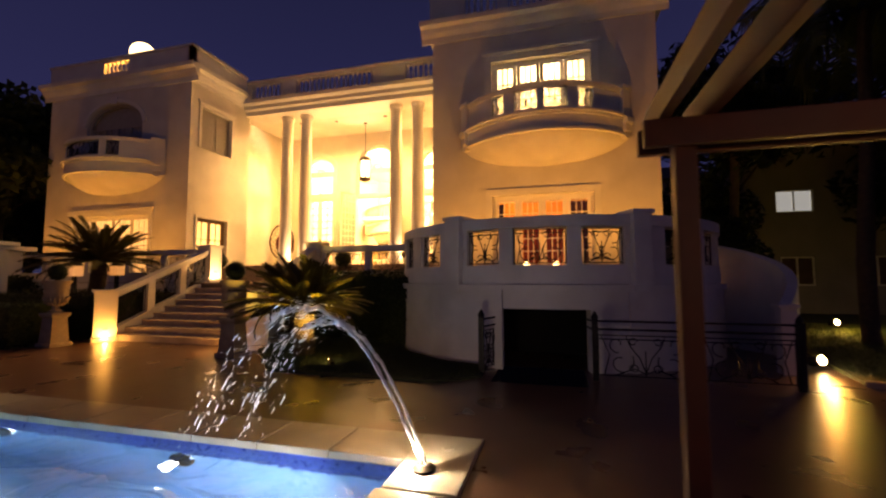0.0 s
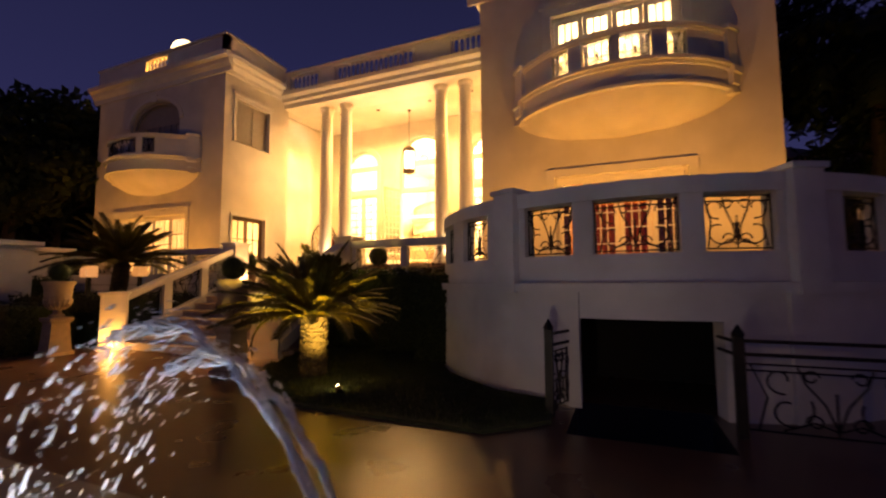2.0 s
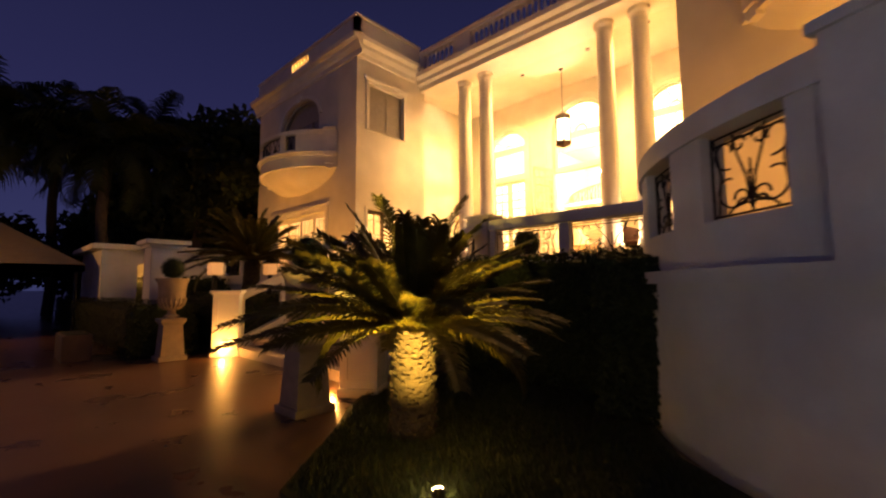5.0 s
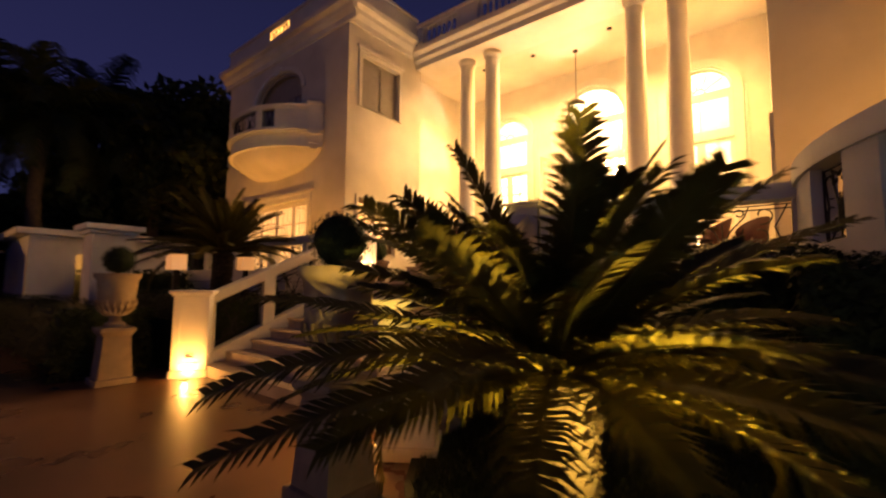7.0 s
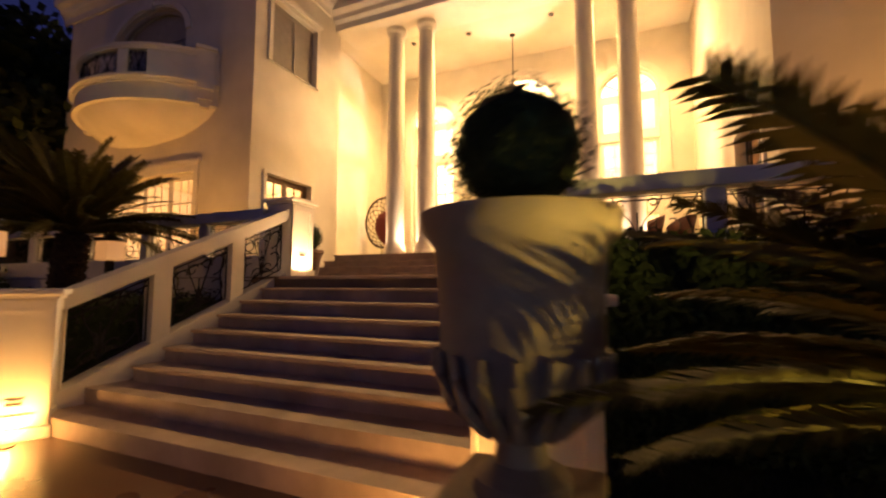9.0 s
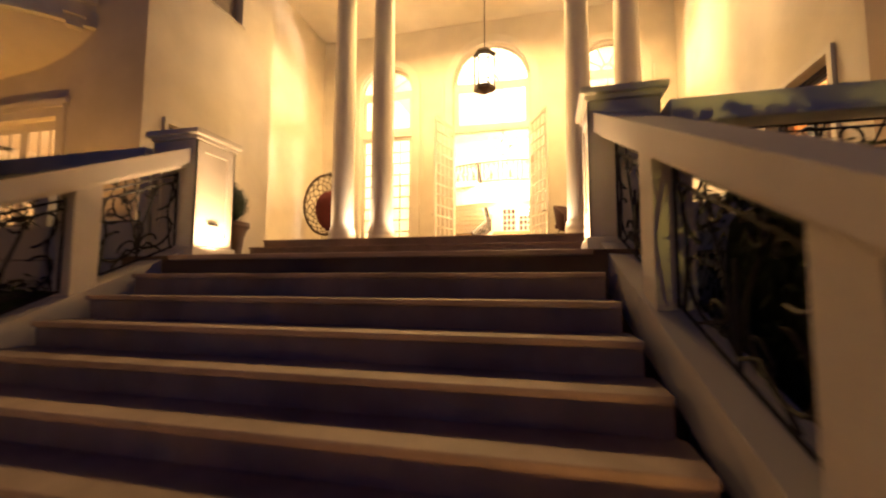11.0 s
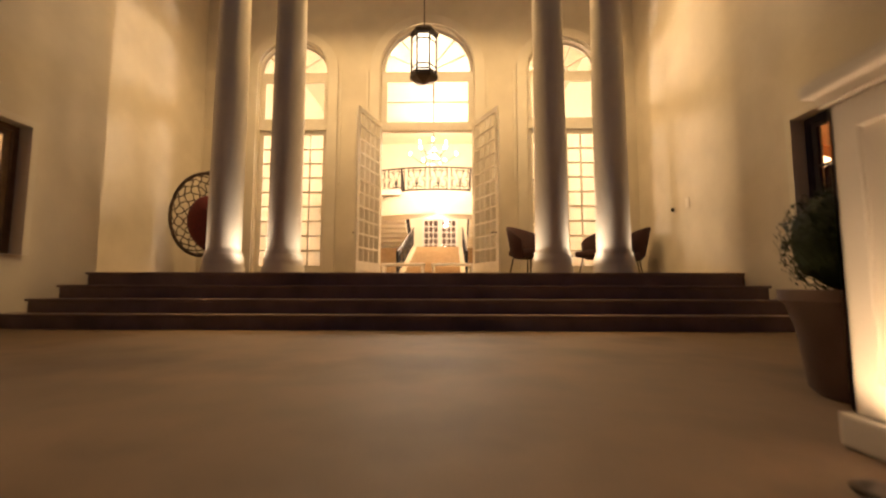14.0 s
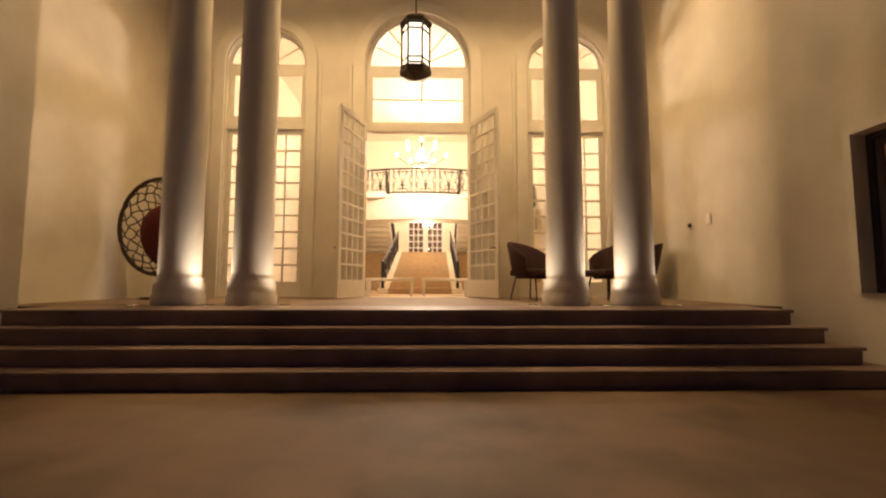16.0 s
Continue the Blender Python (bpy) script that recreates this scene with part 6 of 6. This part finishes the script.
# ---- trees ----
def palm(x, y, h, r, n, length, label, lean=0.0, seed=0):
    random.seed(seed)
    t = thing("palm_tree", pose(x, y, 0), label, "palm tree", "garden palms")
    pts = [(lean * (i / 8) ** 2, 0.1 * math.sin(i), h * i / 8) for i in range(9)]
    part("trunk", tube(bmesh.new(), pts, r, 12, 0.7), TREE_BARK, t, smooth=True)
    for i in range(n):
        f = i / n
        bm = bmesh.new()
        frond(bm, length * random.uniform(0.8, 1.1), 75 + 50 * f, 65 - 85 * f + random.uniform(-8, 8), 30, 0.75, 0.1, 0.8, 0.1)
        ob = part("frond", bm, LEAF, t)
        ob.matrix_basis = Matrix.Translation((lean, 0.1, h)) @ pose(0, 0, 0, random.uniform(-15, 15), 0, 137.5 * i)
    return t


FAR = "tall dark palm tree against the night sky"
for k, (x, y, h) in enumerate(((-28, 5.2, 9.2), (-27, 9.2, 8.4), (-31, 11.5, 10.2), (-27.5, 13.5, 7.6), (-35, 8, 11), (-30, 3, 9), (-33, 15.5, 9))):
    palm(x, y, h, 0.28, 30, 4.2, FAR, random.uniform(-0.6, 0.6), 60 + k)
for k, (x, y, h) in enumerate(((8.6, 13.6, 9), (11.2, 15.0, 10), (7.6, 19.5, 9), (13.5, 10.5, 8))):
    palm(x, y, h, 0.2, 18, 3.2, "tall palm tree on the dark lawn beside the house", 0.4, 80 + k)


def bushy_tree(x, y, h, r, label, seed, big=1.0):
    """A tapered trunk with limbs and many small leaf clumps."""
    random.seed(seed)
    t = thing("tree", pose(x, y, 0), label, "tree", "garden trees")
    part("trunk", tube(bmesh.new(), [(0, 0, 0), (0.1, 0.05, h * 0.3), (0.0, 0.1, h * 0.6), (0.1, 0, h * 0.85)], 0.22, 10, 0.3), TREE_BARK, t, smooth=True)
    verts, faces = [], []
    for c in range(16):
        a, f = random.uniform(0, 6.28), random.random()
        end = Vector((r * 0.75 * math.cos(a) * (0.4 + 0.6 * math.sin(math.pi * f)), r * 0.75 * math.sin(a) * (0.4 + 0.6 * math.sin(math.pi * f)), h * (0.35 + 0.65 * f)))
        part("limb", tube(bmesh.new(), [(0.05, 0.05, h * (0.25 + 0.45 * f)), tuple(end * 0.6 + Vector((0, 0, h * 0.2 * (0.5 + f)))), tuple(end)], 0.06, 6, 0.25), TREE_BARK, t)
        for _ in range(520):
            d = Vector((random.gauss(0, 1), random.gauss(0, 1), random.gauss(0, 0.7))) * r * 0.24
            if d.length > r * 0.42:
                d *= r * 0.4 / d.length
            p = end + d
            n1 = Vector((random.uniform(-1, 1), random.uniform(-1, 1), random.uniform(-1, 1))).normalized()
            n2 = n1.orthogonal().normalized()
            s = random.uniform(0.06, 0.13) * big
            k = len(verts)
            verts += [tuple(p - n1 * s), tuple(p + n2 * s * 0.5), tuple(p + n1 * s), tuple(p - n2 * s * 0.5)]
            faces.append((k, k + 1, k + 2, k + 3))
    me = bpy.data.meshes.new("crown")
    me.from_pydata(verts, [], faces)
    me.materials.append(LEAF)
    ob = new("crown", me)
    ob.parent = t
    return t


for k, (x, y, h, r) in enumerate(((-30.5, 20, 12, 4.2), (-28.0, 15.5, 11, 3.8), (-31, 13, 10.5, 4.0), (-37, 20, 8, 3.5), (-33, 27, 9, 4), (-38, 11, 5.5, 4), (-37, 4, 5.5, 4), (-36, -3, 6, 4), (-34, 0.5, 5, 3.5), (6.6, 17.5, 3.6, 1.3), (16, 20, 11, 4.5), (20, 12, 11, 5), (8.8, 22.5, 12, 4.2), (15.5, 13, 13, 5), (11, 9.5, 11, 3.4), (14, 30, 9, 4), (24, 22, 12, 5))):
    bushy_tree(x, y, h, r, "dark leafy tree in the night garden" if x < 0 else "dark leafy tree behind the lawn", 100 + k, 1.0 if r < 2 else 2.6)


# ---- far side of the garden ----
gh = thing("garden_house", pose(-22.2, 10.2, 0), "low white garden house with one lit doorway", "garden house")
bm = bmesh.new()
slab(bm, rect(-2.0, 0, 2.0, 2.9), [rect(-0.95, 0.02, -0.3, 2.4)], 0.2, Matrix.Translation((2.0, 0, 0)) @ Matrix(((0, -1, 0, 0), (1, 0, 0, 0), (0, 0, 1, 0), (0, 0, 0, 1))))
box(bm, -2.0, -2.0, 0, 1.8, -1.8, 2.9)
box(bm, -2.0, 1.8, 0, 1.8, 2.0, 2.9)
box(bm, -2.2, -2.0, 0, -2.0, 2.0, 2.9)
part("wall", bm, WHITE_STUCCO, gh)
part("roof", boxed(-2.5, -2.3, 2.9, 2.3, 2.3, 3.08, 0.02), TRIM, gh)
lamp("POINT", 24, AMBER, pose(-22.0, 9.6, 2.1), 0.15)
pl = thing("gate_pillar", pose(-16.9, 9.25, 0), "square white garden pillar with a projecting cap", "pillar")
part("shaft", boxed(-0.42, -0.42, 0, 0.42, 0.42, 2.75, 0.015), WHITE_STUCCO, pl)
bm = bmesh.new()
box(bm, -0.5, -0.5, 2.75, 0.5, 0.5, 2.84, 0.01)
box(bm, -0.6, -0.6, 2.842, 0.6, 0.6, 2.98, 0.02)
part("cap", bm, WHITE_STUCCO, pl)

tent = thing("canopy_tent", pose(-24.6, 5.2, 0), "sand-coloured square canopy tent on four posts", "canopy")
bm = bmesh.new()
ring = [bm.verts.new((sx * 4.2, sy * 2.6, 2.35)) for sx, sy in ((-1, -1), (1, -1), (1, 1), (-1, 1))]
low = [bm.verts.new((v.co.x, v.co.y, 2.1)) for v in ring]
apex = bm.verts.new((0, 0, 4.4))
for i in range(4):
    bm.faces.new((ring[i], ring[(i + 1) % 4], apex))
    bm.faces.new((low[i], low[(i + 1) % 4], ring[(i + 1) % 4], ring[i]))
bmesh.ops.solidify(bm, geom=bm.faces[:], thickness=0.02)
part("canopy", bm, CANVAS, tent)
for sx in (-1, 1):
    for sy in (-1, 1):
        part("pole", tube(bmesh.new(), [(sx * 4.0, sy * 2.4, 0), (sx * 4.0, sy * 2.4, 2.4)], 0.05, 8), IRON, tent)
# added lamp without a fixture, brightens the tent's canvas
lamp("POINT", 70, AMBER, pose(-20.4, 2.8, 3.4), 0.15)

for x, y, z in ((-13.97, 11.29, 1.9), (-13.39, 9.56, 1.85)):
    gl = thing("garden_lantern", pose(x, y, 0), "small square garden lantern glowing orange on a slim post", "garden light", "garden lanterns")
    part("post", boxed(-0.05, -0.05, 0, 0.05, 0.05, z, 0.006), IRON, gl)
    part("glass", boxed(-0.15, -0.15, z, 0.15, 0.15, z + 0.32, 0.02), FAR_WARM_GLOW, gl, "glowing orange glass")
    part("cap", lathe(bmesh.new(), [(0.26, z + 0.32), (0.26, z + 0.35), (0.0, z + 0.45)], 4), IRON, gl)

# pale planter; the dark clay colour replaces the dim light on it
low_box = thing("planter_box", pose(-13.9, 6.9, 0), "low pale rectangular planter on the paving, coloured dark for its dim light", "planter")
part("box", boxed(-0.6, -0.25, 0, 0.6, 0.25, 0.55, 0.02), DARK_CLAY, low_box)
part("soil", boxed(-0.54, -0.19, 0.5, 0.54, 0.19, 0.57, 0.01), SOIL, low_box)


# ---- neighbouring houses ----
def house(x, y, w, d, h, label, windows):
    hs_ = thing("neighbour_house", pose(x, y, 0), label, "house", "neighbouring houses")
    bm = bmesh.new()
    slab(bm, rect(-w / 2, 0, w / 2, h), [rect(a, b, a + ww, b + hh) for a, b, ww, hh, _ in windows], 0.25)
    part("wall", bm, FACADE_FAR, hs_)
    for q in ((-w / 2, 0.25, -w / 2 + 0.25, d), (w / 2 - 0.25, 0.25, w / 2, d), (-w / 2, d, w / 2, d + 0.25)):
        part("wall", boxed(q[0], q[1], 0, q[2], q[3], h), FACADE_FAR, hs_)
    bm = bmesh.new()
    p = [(-w / 2 - 0.4, -0.4, h), (w / 2 + 0.4, -0.4, h), (w / 2 + 0.4, d + 0.6, h), (-w / 2 - 0.4, d + 0.6, h), (-w / 4, d / 2, h + 1.6), (w / 4, d / 2, h + 1.6)]
    v = [bm.verts.new(q) for q in p]
    for q in ((0, 1, 5, 4), (1, 2, 5), (2, 3, 4, 5), (3, 0, 4), (3, 2, 1, 0)):
        bm.faces.new([v[i] for i in q])
    part("roof", bm, ROOF, hs_)
    for a, b, ww, hh, mat in windows:
        win = part("window", slab(bmesh.new(), rect(a, b, a + ww, b + hh), [rect(a + 0.06, b + 0.06, a + ww / 2 - 0.03, b + hh - 0.06), rect(a + ww / 2 + 0.03, b + 0.06, a + ww - 0.06, b + hh - 0.06)], 0.06, pose(0, 0.06, 0)), WHITE_WOOD, hs_)
        part("pane", boxed(a, 0.14, b, a + ww, 0.16, b + hh), mat, win)
    return hs_


house(14.0, 24.5, 8.0, 7.0, 8.2, "pale neighbouring house with a cool lit window", [(-2.7, 5.0, 1.6, 1.1, COOL_WINDOW), (0.5, 5.0, 1.4, 1.3, ROOF), (-2.6, 1.4, 1.4, 1.4, ROOF), (0.6, 1.4, 1.4, 1.4, ROOF)])
# glowing panes here stand in for warmly lit patches of the wall
house(9.0, 33.0, 5.0, 6.0, 8.8, "small neighbouring house, glowing panes in place of its warm lit wall", [(0.3, 6.6, 1.5, 1.6, FAR_WARM_GLOW), (-1.6, 4.0, 1.2, 1.3, ROOF), (0.6, 3.2, 1.4, 0.8, FAR_WARM_GLOW)])
lp = thing("street_lamp", pose(16.0, 27.0, 0), "distant street lamp with a small white light", "street lamp")
part("pole", tube(bmesh.new(), [(0, 0, 0), (0, 0, 6.6)], 0.06, 8, 0.6), IRON, lp)
part("head", tube(bmesh.new(), [(0, 0, 6.6), (0, -0.25, 6.75), (0, -0.6, 6.75)], 0.07, 8), IRON, lp)
part("bulb", boxed(-0.08, -0.6, 6.62, 0.08, -0.3, 6.69, 0.01), COOL_WINDOW, lp, "small cool light")

perl = thing("pergola_lamp", pose(3.625, 0.0, 2.755), "small warm lamp hanging under the pergola", "pendant lamp")
part("cord", tube(bmesh.new(), [(0, 0, 0.0), (0, 0, -0.38)], 0.006, 5), IRON, perl)
part("bulb", lathe(bmesh.new(), [(0.0, -0.72), (0.06, -0.68), (0.08, -0.6), (0.06, -0.48), (0.0, -0.38)], 12), LANTERN_GLASS, perl)

pen = thing("pendant_lamp", pose(-2.1, 19.2, 5.5), "orange glowing pendant lamp in the tower's lower room", "pendant lamp")
part("cord", tube(bmesh.new(), [(0, 0, 0), (0, 0, -0.9)], 0.008, 5), IRON, pen)
part("shade", lathe(bmesh.new(), [(0.05, -0.88), (0.16, -0.95), (0.24, -1.1), (0.22, -1.12), (0.14, -0.98), (0.05, -0.92)], 20), CHIMNEY_GLOW, pen, "glowing orange shade", smooth=True)
